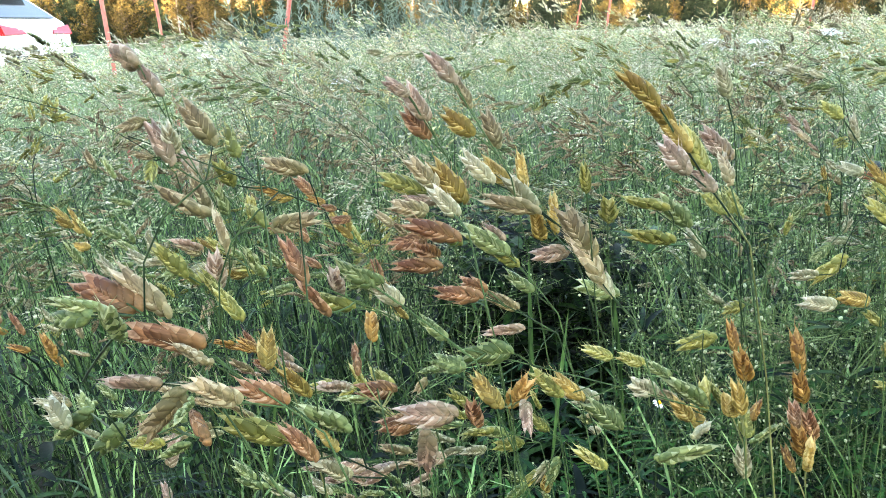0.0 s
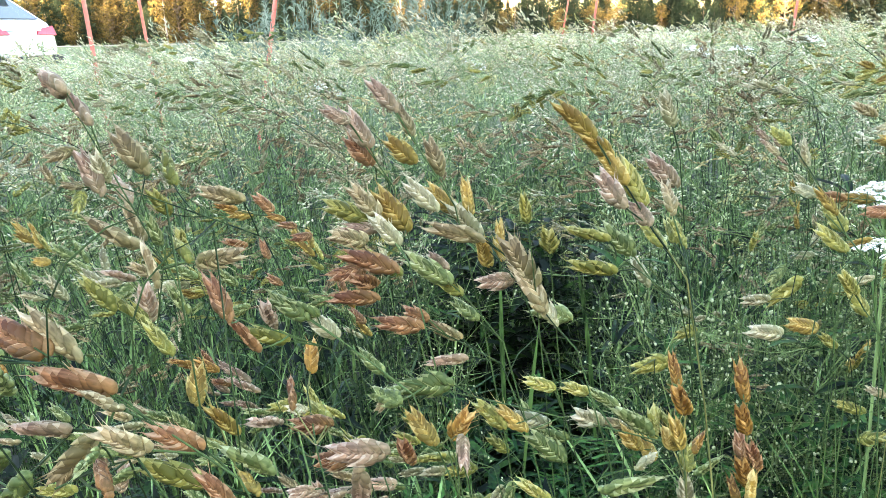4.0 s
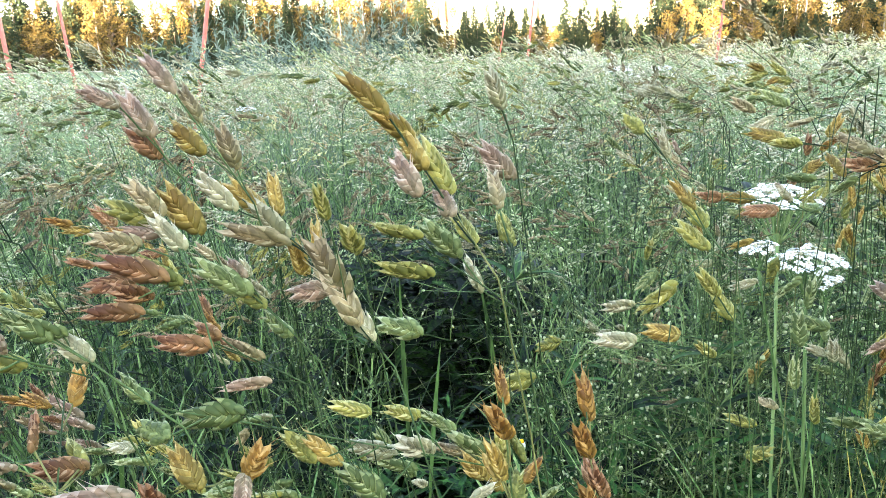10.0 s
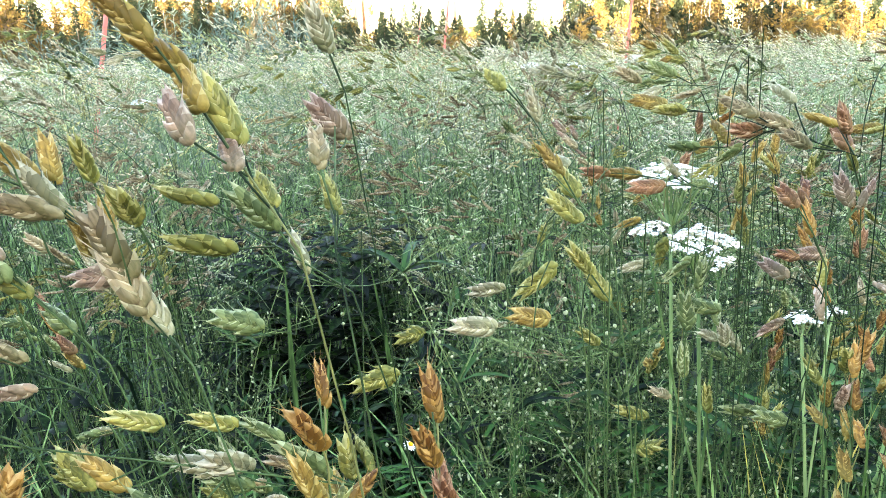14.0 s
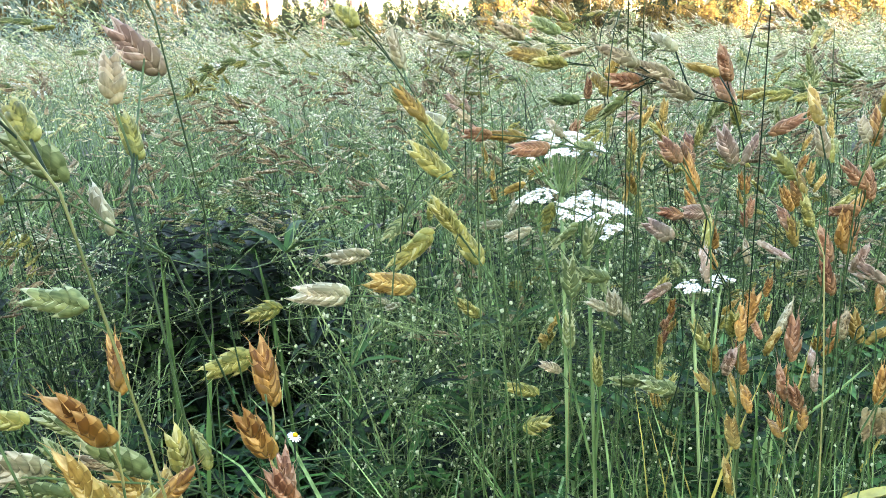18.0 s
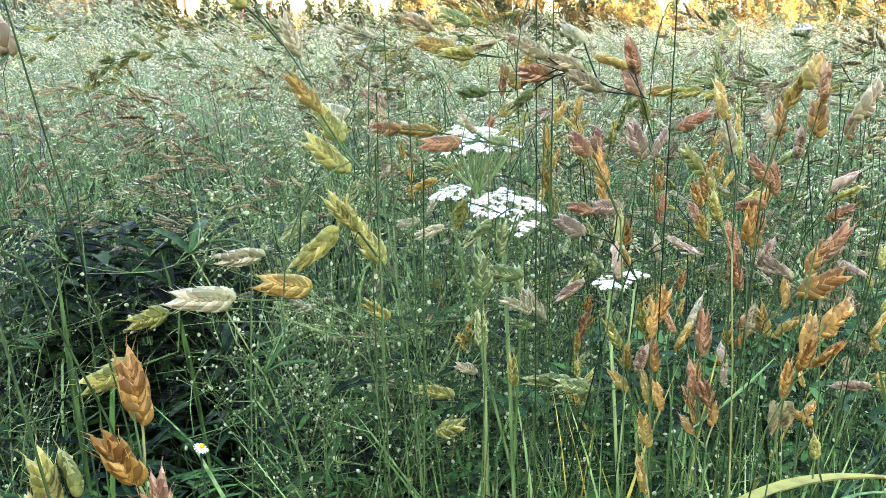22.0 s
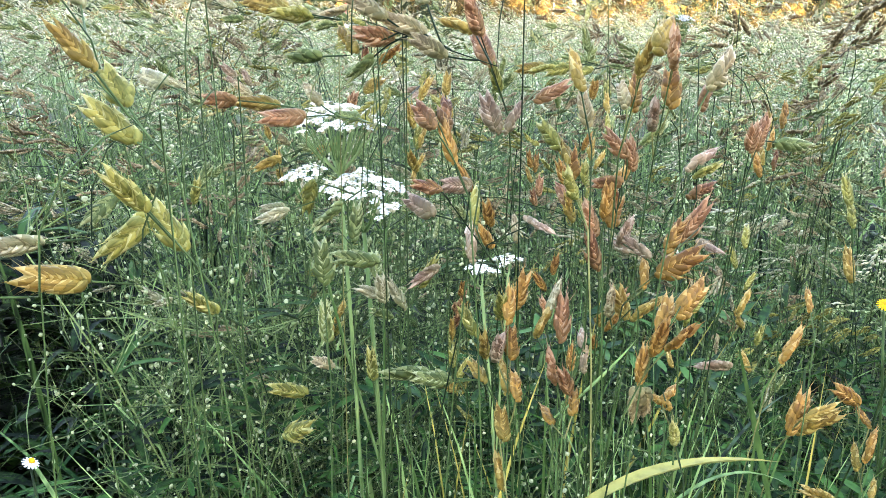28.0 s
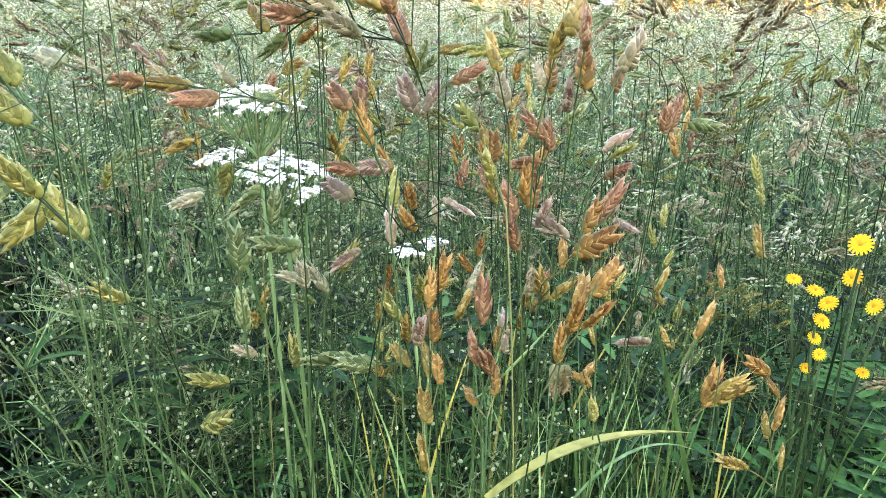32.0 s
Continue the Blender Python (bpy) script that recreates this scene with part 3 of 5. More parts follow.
# ---- the parked car ----
def build_car():
    """A white estate car, 4.5 m long: x runs from tail (0) to nose, y across, z up."""
    root = tagged(new("parked_car"), "white estate car parked on the grass beyond the meadow", "car")
    prof = [(0.05, 0.32), (0.0, 0.55), (0.02, 0.86), (0.10, 1.02), (0.68, 1.50), (1.05, 1.60), (1.9, 1.64), (2.55, 1.56),
            (3.3, 1.10), (4.15, 0.95), (4.42, 0.78), (4.5, 0.50), (4.45, 0.30)]
    half = 0.90

    def width_at(z):
        return half * (1.0 if z < 0.95 else 1.0 - 0.26 * (z - 0.95) / 0.69) * (0.97 if z < 0.4 else 1.0)

    s = Soup()
    verts, tris = [], []
    n = len(prof)
    for side in (-1, -0.86, 0.86, 1):
        for x, z in prof:
            e = 1.0 if abs(side) < 0.9 else 0.985
            verts.append((2.25 + (x - 2.25) * (1.0 if abs(side) < 0.9 else 0.985), side * width_at(z), 0.9 + (z - 0.9) * e))
    for k in range(3):
        for i in range(n):
            j = (i + 1) % n
            p, q = k * n + i, k * n + j
            tris += [(p, q, q + n), (p, q + n, p + n)]
    for k, flip in ((0, False), (3, True)):
        for i in range(1, n - 1):
            tri = (k * n, k * n + i, k * n + i + 1)
            tris.append(tri[::-1] if flip else tri)
    s.add(verts, tris, PAINT)
    part("body", s.mesh("car_body", False), root)

    def slab(name, corners, thick, mat, parent=root, label=""):
        c = np.asarray(corners, float)
        nrm = unit(np.cross(c[1] - c[0], c[2] - c[0])) * thick
        v = np.concatenate([c - nrm * 0.3, c + nrm])
        k = len(c)
        t = []
        for i in range(1, k - 1):
            t += [(0, i + 1, i), (k, k + i, k + i + 1)]
        for i in range(k):
            j = (i + 1) % k
            t += [(i, j, k + j), (i, k + j, k + i)]
        q = Soup()
        q.add(v, t, mat)
        return part(name, q.mesh(name, False), parent, label)

    slab("rear_window", [(0.17, -0.70, 1.10), (0.17, 0.70, 1.10), (0.65, 0.60, 1.47), (0.65, -0.60, 1.47)], -0.012, GLASS)
    slab("spoiler", [(0.52, -0.64, 1.55), (0.52, 0.64, 1.55), (0.95, 0.64, 1.64), (0.95, -0.64, 1.64)], 0.03, PAINT)
    slab("windscreen", [(2.62, -0.64, 1.53), (2.62, 0.64, 1.53), (3.26, 0.76, 1.12), (3.26, -0.76, 1.12)], 0.012, GLASS)
    slab("number_plate", [(0.0, -0.26, 0.62), (0.0, 0.26, 0.62), (0.012, 0.26, 0.73), (0.012, -0.26, 0.73)], -0.015, PAINT)
    slab("bumper", [(-0.03, -0.86, 0.30), (-0.03, 0.86, 0.30), (-0.05, 0.86, 0.46), (-0.05, -0.86, 0.46)], -0.05, PLASTIC)
    slab("trim_bar", [(0.03, -0.50, 0.885), (0.03, 0.50, 0.885), (0.045, 0.50, 0.925), (0.045, -0.50, 0.925)], -0.02, ALLOY)
    for y in (-1, 1):
        lamp = [(0.012, y * 0.36, 0.82), (0.012, y * 0.895, 0.80), (0.075, y * 0.90, 0.97), (0.06, y * 0.42, 0.90)]
        slab("tail_lamp", lamp if y > 0 else lamp[::-1], -0.03, LAMP_RED, label="red tail lamp")
        w = slab("tail_lamp_side", [(0.03, y * 0.905, 0.80), (0.42, y * 0.905, 0.86), (0.42, y * 0.90, 0.92), (0.07, y * 0.895, 0.97)],
                 0.01 * y, LAMP_RED, label="red tail lamp wrapped round the flank")
        for x0, x1 in ((0.72, 1.30), (1.38, 2.05), (2.13, 2.95)):
            top0, top1 = (1.46 if x0 < 1 else 1.52), (1.52 if x1 < 2.5 else 1.32)
            slab("side_window", [(x0 - 0.12 * (x0 < 1), y * (width_at(1.06) + 0.002), 1.06), (x1 + 0.1 * (x1 > 2.5), y * (width_at(1.06) + 0.002), 1.06),
                                 (x1, y * (width_at(top1) + 0.002), top1), (x0, y * (width_at(top0) + 0.002), top0)], -0.008 * y, GLASS)
        slab("door_seam", [(1.34, y * 0.902, 0.40), (1.352, y * 0.902, 0.40), (1.352, y * 0.902, 1.0), (1.34, y * 0.902, 1.0)], 0.004, PLASTIC)
        slab("door_handle", [(1.5, y * 0.903, 0.93), (1.7, y * 0.903, 0.94), (1.7, y * 0.903, 0.97), (1.5, y * 0.903, 0.96)], 0.03 * y, PAINT)
        mirror = Soup()
        lemma(mirror, np.array((2.75, y * 0.84, 1.10)), (0, y, 0.1), np.array((0, 0, 1.0)), 0.24, 0.20, PAINT, 8, 5)
        part("wing_mirror", mirror.mesh("wing_mirror"), root)
        for x in (0.85, 3.55):
            wheel = part("wheel", wheel_mesh("tyre", 0.325, 0.20, 0.235, RUBBER), root)
            wheel.location = (x, y * 0.80, 0.325)
            part("rim", wheel_mesh("rim", 0.215, 0.05, 0.235, ALLOY, True), wheel).location = (0, y * 0.01, 0)
            arch = Soup()
            a = np.linspace(0, math.pi, 13)
            tube(arch, [(x + 0.36 * math.cos(t), y * 0.90, 0.34 + 0.36 * math.sin(t)) for t in a], 0.02, 0.02, 6, PLASTIC)
            part("wheel_arch", arch.mesh("wheel_arch"), root)
    root.matrix_basis = pose(-7.8, 13.95, ground_z(-7.9, 13.9), 0, 0, 172) @ Matrix.Scale(1.08, 4) @ Matrix.Translation((0, -0.9, 0))


def wheel_mesh(name, radius, inner, width, mat, spokes=False):
    s = Soup()
    k = 28
    prof = [(inner, -width / 2), (radius * 0.93, -width / 2), (radius, -width * 0.36), (radius, width * 0.36), (radius * 0.93, width / 2), (inner, width / 2)]
    verts, tris = [], []
    for j in range(k):
        a = 2 * math.pi * j / k
        verts += [(r * math.cos(a), y, r * math.sin(a)) for r, y in prof]
    m = len(prof)
    for j in range(k):
        for i in range(m):
            p, q = j * m + i, j * m + (i + 1) % m
            p2, q2 = ((j + 1) % k) * m + i, ((j + 1) % k) * m + (i + 1) % m
            tris += [(p, p2, q2), (p, q2, q)]
    s.add(verts, tris, mat)
    if spokes:
        for j in range(5):
            a = 2 * math.pi * j / 5
            d = np.array((math.cos(a), 0, math.sin(a)))
            for y in (-width * 0.45, width * 0.45):
                tube(s, [d * 0.02 + (0, y, 0), d * radius * 0.97 + (0, y, 0)], 0.03, 0.022, 5, mat)
    return s.mesh(name, False)


build_car()


# ---- marker poles ----
def marker_pole(foot, top, radius):
    s = Soup()
    f, t = np.array(foot, float), np.array(top, float)
    tube(s, bend(f, (f + t) / 2 + (0.01, 0, 0), t, 6), radius, radius * 0.85, 10, RED)
    tagged(new("marker_pole", s.mesh("marker_pole")), "thin red marker pole leaning in the grass", "pole", "row of marker poles")


for foot, top, radius in (
        ((-1.84, 4.80, 0), (-1.835, 4.765, 1.62), 0.0135), ((-2.07, 6.33, 0), (-2.10, 6.27, 1.6), 0.013),
        ((-1.25, 6.04, 0), (-0.90, 6.11, 1.55), 0.0175), ((1.98, 12.1, 0), (2.28, 12.04, 1.6), 0.013),
        ((3.07, 6.60, 0), (3.20, 6.56, 1.5), 0.012), ((1.90, 9.2, 0), (2.10, 9.15, 1.5), 0.015)):
    marker_pole(foot, top, radius)


# ---- brome grass: kinds of spikelet ----
NEAR = {tone: [ripe_spikelet(mat, c, w, 3 * i + len(tone), splay).mesh("spikelet") for i, (c, w, splay) in
               enumerate(((13, 0.98, 29), (11, 0.95, 25), (14, 1.04, 33), (12, 0.86, 21)))] for tone, mat in HUSK.items()}
MID = {tone: [spikelet(mat, 9, 0.0230, 0.0080, 4, 2, False, i, 26) for i in range(2)] for tone, mat in HUSK.items()}
MIDDLE = {tone: [spikelet(mat, 4, 0.0330, 0.0105, 4, 1, False, i, 17) for i in range(2)] for tone, mat in FIELD_HUSK_LIT.items()}
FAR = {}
for tone, mat in FIELD_HUSK_LIT.items():
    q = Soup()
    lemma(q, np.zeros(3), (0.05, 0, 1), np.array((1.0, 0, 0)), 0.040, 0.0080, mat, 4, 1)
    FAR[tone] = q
LABELS = {"green": "green", "straw": "yellow-green", "gold": "golden", "amber": "amber-brown", "rust": "rust-red", "pink": "pinkish",
          "tan": "tan", "pale": "pale straw"}
LIKE = {"green": ("green", "green", "green", "straw", "pale"), "straw": ("straw", "green", "gold"), "gold": ("gold", "straw", "gold"),
        "amber": ("amber", "amber", "gold", "rust", "amber"), "rust": ("rust", "amber", "rust", "amber", "gold"), "pink": ("pink", "pink", "tan"),
        "tan": ("tan", "pale", "green"), "pale": ("pale", "tan", "green", "pale")}


LEAN, RIPE, NOD = "brome leaning in the breeze", "upright ripe brome", "nodding green brome"
HEADS = [0]


def hang_spikelet(root, at, way, length, tone, rng):
    sp = part("spikelet", NEAR[tone][int(rng.integers(0, 4))], root)
    ranks = np.cross(way, unit((rng.normal(0, 0.5), 1.0, rng.normal(0, 0.5))))       # the flat side faces across the row, more or less
    m = aim(at, way)
    roll = math.atan2(float(ranks @ m[:3, 1]), float(ranks @ m[:3, 0]))
    sp.matrix_basis = Matrix(aim(at, way, roll, length / 0.020).tolist())


def grass_head(group, tone, *spikes):
    """A flowering stalk whose spikelets are given one by one: foot and tip (millimetres) and colour."""
    HEADS[0] += 1
    rng = np.random.default_rng(900 + HEADS[0])
    feet = np.array([q[:3] for q in spikes]) / 1000.0
    tips = np.array([q[3:6] for q in spikes]) / 1000.0
    mid, ways = feet.mean(0), [unit(b - a) for a, b in zip(feet, tips)]
    way = unit(np.sum(ways, 0))
    if len(spikes) > 2:
        lean = np.linalg.svd(feet - mid)[2][0]
        lean = lean if lean[2] > 0 else -lean
        if group != NOD:
            way = unit(lean + way * 0.5)
    along = (feet - mid) @ way
    low, high = mid + way * (along.min() - 0.012), mid + way * (along.max() + 0.004)
    side = {LEAN: 0.06, RIPE: 0.0, NOD: 0.02}[group]
    foot = np.array((low[0] + side + rng.normal(0, 0.015), max(low[1] + 0.02 + rng.normal(0, 0.015), 0.42), 0.0))
    foot[2] = ground_z(foot[0], foot[1]) - 0.01
    s = Soup()
    green = STRAW if tone in ("amber", "gold") and rng.random() < 0.3 else STEM_SHADED
    if group == NOD and way[2] < 0.45:
        crest = low + (-way[0] * 0.03, 0.01, 0.035)
        path = np.concatenate([bend(foot, foot * (0.6, 0.6, 0) + crest * (0.4, 0.4, 0.7), crest, 8)[:-1], bend(crest, low + (0, 0, 0.03), low, 4)[:-1], bend(low, (low + high) / 2, high, 3)])
    else:
        knee = low - way * 0.10
        knee[2] = min(max(knee[2], 0.3), low[2] - 0.02)
        path = np.concatenate([bend(foot, foot * (0.4, 0.4, 0) + knee * (0.6, 0.6, 0.8), low, 10)[:-1], bend(low, (low + high) / 2 + (0, 0, 0.001), high, 5)])
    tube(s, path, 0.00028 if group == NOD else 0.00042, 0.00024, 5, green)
    for at, w in zip(feet, ways):
        k = float((at - mid) @ way) - 0.010
        root_at = mid + way * max(k, along.min() - 0.012)
        tube(s, bend(root_at, (root_at + at) / 2 + way * 0.002 - w * 0.002, at + w * 0.0015, 4), 0.00033, 0.0003, 4, STEM_SHADED if tone != "amber" else STRAW)
    root = tagged(new("brome_grass", s.mesh("stem")), LABELS[tone] + " brome grass head on a thin " + {LEAN: "leaning", RIPE: "upright", NOD: "nodding"}[group] + " stem", "grass", group)
    for q, at, b, w in zip(spikes, feet, tips, ways):
        hang_spikelet(root, at, w, np.linalg.norm(b - at) * 1.04, q[6], rng)
    leaf_on(root, path, rng)
    return root


def leaf_on(root, path, rng):
    b = Soup()
    k = path[int(rng.integers(1, 4))]
    a = rng.uniform(0, 6.3)
    d = np.array((math.cos(a), math.sin(a) * 0.6 + 0.3, 0))
    ribbon(b, bend(k, k + d * 0.05 + (0, 0, 0.10), k + d * 0.16 + (0, 0, 0.04), 7), 0.006, np.cross(d, (0, 0, 1)), BLADE_SHADED)
    part("leaf_blade", b.mesh("leaf_blade"), root)


def loose_head(tip, base, tone, count, seed, group):
    """A further stalk with its spikelets spread along the head."""
    rng = np.random.default_rng(seed)
    tip, base = np.array(tip), np.array(base)
    axis, size = unit(tip - base), np.linalg.norm(tip - base)
    foot = np.array((base[0] - axis[0] * 0.06 + rng.normal(0, 0.012), max(base[1] + 0.02 + rng.normal(0, 0.012), 0.42), 0.0))
    foot[2] = ground_z(foot[0], foot[1]) - 0.01
    s = Soup()
    path = np.concatenate([bend(foot, foot * (0.4, 0.4, 0) + base * (0.6, 0.6, 0.85), base, 10)[:-1],
                           bend(base, (base + tip) / 2 + (0, 0, 0.08 * size), tip, 5)])
    tube(s, path, 0.00038, 0.00022, 5, STEM_SHADED)
    spots = []
    across = unit(np.cross(axis, (0.2, -1, 0.3)))
    for i in range(count):
        f = (i + 0.2) / count
        at = base + (tip - base) * f + (0, 0, 0.06 * size * math.sin(math.pi * f))
        way = unit(axis + across * (0.35 if i % 2 else -0.35) * rng.uniform(0.2, 1.2) + rng.normal(0, 0.2, 3) + (0, 0, -0.05))
        out = at + way * rng.uniform(0.003, 0.010)
        tube(s, [at, out + way * 0.0015], 0.0003, 0.00025, 4, STEM_SHADED)
        spots.append((out, way))
    root = tagged(new("brome_grass", s.mesh("stem")), LABELS[tone] + " brome grass head on a thin bent stem", "grass", group)
    for at, way in spots:
        hang_spikelet(root, at, way, rng.uniform(0.014, 0.020), LIKE[tone][int(rng.integers(0, len(LIKE[tone])))], rng)
    leaf_on(root, path, rng)
    return root


# the two clumps near by and the heads between them: foot and tip of every spikelet, in millimetres
grass_head(LEAN, "pink", (101, 482, 832, 85, 497, 837, "pink"), (109, 478, 821, 98, 488, 831, "pink"), (109, 476, 797, 101, 481, 814, "pink"), (109, 482, 801, 109, 475, 813, "pale"), (112, 491, 791, 101, 503, 801, "pink"), (122, 485, 802, 110, 490, 819, "tan"), (117, 485, 778, 110, 489, 792, "tan"), (124, 482, 777, 123, 476, 790, "green"), (122, 470, 780, 103, 473, 790, "tan"))
grass_head(LEAN, "straw", (101, 481, 813, 93, 473, 811, "tan"), (102, 479, 800, 98, 471, 803, "tan"), (101, 480, 799, 104, 466, 794, "straw"), (124, 502, 795, 117, 515, 806, "straw"), (123, 496, 785, 120, 489, 797, "straw"), (137, 468, 778, 139, 460, 789, "straw"), (152, 496, 789, 134, 497, 794, "tan"))
grass_head(LEAN, "pink", (191, 508, 814, 182, 500, 821, "pink"), (197, 516, 803, 187, 520, 819, "pink"), (197, 521, 795, 186, 525, 808, "rust"))
grass_head(LEAN, "pink", (209, 506, 817, 198, 514, 830, "pink"), (214, 512, 807, 208, 516, 820, "tan"), (215, 510, 797, 202, 519, 807, "gold"), (224, 512, 791, 219, 515, 807, "tan"))
grass_head(LEAN, "tan", (199, 508, 778, 187, 511, 791, "tan"), (210, 511, 770, 197, 516, 788, "gold"), (200, 510, 771, 184, 506, 775, "pink"), (196, 492, 772, 181, 488, 777, "tan"), (195, 520, 773, 175, 522, 781, "straw"), (207, 499, 768, 196, 503, 780, "pale"))
grass_head(LEAN, "gold", (222, 513, 777, 209, 517, 790, "pale"), (229, 523, 774, 216, 526, 786, "gold"), (235, 520, 773, 233, 524, 788, "gold"), (240, 507, 766, 216, 509, 773, "tan"), (238, 512, 766, 226, 516, 780, "pale"))
grass_head(LEAN, "gold", (241, 522, 750, 238, 518, 766, "gold"), (247, 519, 753, 246, 524, 770, "gold"), (257, 494, 750, 246, 500, 771, "tan"), (261, 491, 740, 250, 497, 760, "tan"), (265, 492, 734, 256, 497, 751, "pale"), (252, 511, 748, 235, 514, 746, "pink"))
grass_head(LEAN, "rust", (196, 486, 764, 181, 480, 763, "rust"), (208, 476, 765, 187, 478, 773, "rust"), (208, 487, 760, 195, 490, 769, "straw"), (201, 472, 757, 182, 473, 758, "rust"), (199, 486, 757, 190, 476, 764, "rust"))
grass_head(LEAN, "green", (226, 500, 751, 208, 503, 763, "green"), (230, 501, 746, 217, 508, 754, "straw"), (225, 501, 757, 217, 512, 761, "pink"), (236, 509, 732, 225, 520, 738, "green"))
grass_head(LEAN, "rust", (215, 487, 739, 196, 488, 742, "rust"), (217, 490, 741, 206, 500, 742, "rust"), (229, 493, 731, 215, 495, 738, "tan"), (231, 491, 724, 214, 491, 723, "pink"))
grass_head(NOD, "straw", (254, 487, 777, 252, 482, 790, "straw"))
grass_head(NOD, "straw", (262, 488, 766, 260, 478, 778, "straw"))
grass_head(LEAN, "gold", (275, 470, 809, 262, 474, 822, "gold"), (282, 476, 801, 270, 469, 812, "gold"), (284, 466, 794, 277, 477, 805, "gold"), (291, 468, 786, 283, 473, 802, "straw"), (282, 458, 788, 275, 470, 799, "pink"), (290, 459, 782, 287, 471, 788, "pink"), (297, 466, 772, 292, 476, 779, "straw"))
grass_head(LEAN, "tan", (318, 520, 780, 306, 524, 794, "pink"), (308, 493, 776, 308, 505, 787, "tan"), (312, 490, 764, 309, 498, 774, "straw"), (310, 496, 764, 310, 509, 771, "straw"))
grass_head(LEAN, "straw", (283, 482, 771, 268, 489, 774, "straw"), (296, 499, 759, 283, 503, 772, "green"), (303, 502, 745, 298, 513, 755, "pale"), (286, 484, 758, 268, 485, 762, "straw"))
grass_head(NOD, "pale", (314, 517, 805, 309, 515, 820, "pale"))
grass_head(NOD, "straw", (373, 543, 791, 368, 555, 797, "straw"), (392, 566, 776, 386, 562, 790, "pale"))
grass_head(LEAN, "tan", (124, 401, 772, 105, 407, 780, "rust"), (131, 403, 769, 116, 407, 783, "tan"), (140, 399, 762, 119, 400, 768, "rust"), (142, 397, 758, 135, 391, 767, "tan"), (150, 390, 750, 139, 385, 760, "tan"), (160, 399, 745, 146, 397, 753, "rust"))
grass_head(LEAN, "pink", (128, 397, 753, 112, 398, 754, "pink"))
grass_head(NOD, "green", (118, 393, 776, 108, 388, 781, "green"), (117, 389, 776, 102, 398, 772, "green"))
grass_head(NOD, "green", (134, 367, 779, 138, 357, 790, "green"), (93, 410, 734, 82, 420, 739, "pale"))
grass_head(NOD, "green", (97, 417, 736, 83, 419, 725, "green"), (119, 390, 745, 107, 396, 734, "green"), (141, 384, 755, 140, 373, 755, "green"))
grass_head(LEAN, "tan", (134, 397, 751, 121, 393, 739, "tan"), (125, 399, 734, 117, 393, 739, "straw"), (147, 373, 750, 140, 385, 751, "rust"))
grass_head(LEAN, "straw", (115, 459, 762, 104, 461, 774, "straw"), (112, 477, 753, 100, 479, 763, "straw"), (128, 460, 749, 117, 464, 763, "straw"), (133, 454, 747, 124, 457, 759, "straw"), (146, 439, 767, 143, 434, 779, "green"), (114, 479, 766, 107, 470, 773, "pink"), (149, 441, 783, 140, 453, 787, "straw"), (121, 469, 754, 123, 464, 770, "pink"), (130, 459, 769, 127, 460, 785, "tan"), (150, 440, 783, 166, 441, 785, "tan"))
grass_head(LEAN, "rust", (161, 430, 767, 154, 437, 781, "rust"), (164, 447, 750, 155, 446, 764, "rust"), (170, 462, 747, 152, 467, 750, "straw"), (165, 462, 752, 165, 454, 765, "pink"), (180, 468, 753, 167, 465, 761, "green"))
grass_head(LEAN, "green", (177, 465, 753, 162, 467, 763, "green"), (186, 467, 745, 174, 471, 754, "pale"), (201, 462, 733, 191, 469, 740, "green"))
grass_head(LEAN, "amber", (172, 480, 726, 171, 492, 735, "amber"), (170, 456, 724, 167, 467, 731, "rust"), (181, 461, 716, 171, 474, 717, "straw"), (182, 461, 715, 168, 454, 720, "rust"), (166, 454, 721, 157, 444, 727, "pink"))
grass_head(LEAN, "gold", (142, 443, 734, 141, 454, 745, "gold"), (157, 436, 727, 149, 433, 740, "gold"))
grass_head(LEAN, "green", (173, 416, 726, 157, 418, 734, "green"), (166, 397, 728, 158, 396, 741, "rust"), (170, 405, 726, 163, 416, 727, "gold"), (156, 409, 727, 136, 411, 734, "straw"), (171, 416, 710, 161, 412, 719, "pale"))
grass_head(LEAN, "rust", (204, 435, 719, 183, 435, 720, "pink"), (190, 450, 708, 174, 456, 704, "rust"), (210, 437, 713, 208, 430, 727, "rust"), (194, 439, 711, 191, 443, 693, "pink"))
grass_head(RIPE, "amber", (218, 442, 716, 209, 451, 726, "gold"), (222, 475, 699, 231, 470, 714, "amber"), (227, 454, 713, 227, 444, 705, "pink"))
grass_head(LEAN, "straw", (244, 480, 699, 232, 490, 707, "straw"), (252, 480, 697, 240, 483, 708, "gold"), (265, 473, 688, 251, 476, 700, "green"), (263, 481, 714, 250, 475, 722, "straw"), (279, 497, 703, 266, 491, 711, "straw"), (291, 500, 695, 278, 504, 702, "green"), (282, 491, 693, 269, 481, 704, "pale"), (304, 494, 685, 288, 497, 697, "green"), (225, 474, 722, 204, 473, 722, "green"), (207, 457, 724, 195, 468, 724, "green"))
grass_head(RIPE, "amber", (304, 467, 720, 303, 474, 731, "amber"), (303, 454, 716, 296, 446, 732, "amber"), (300, 449, 706, 296, 447, 721, "gold"), (301, 461, 699, 296, 453, 712, "gold"), (307, 460, 697, 316, 472, 698, "amber"), (304, 454, 694, 308, 466, 699, "straw"))
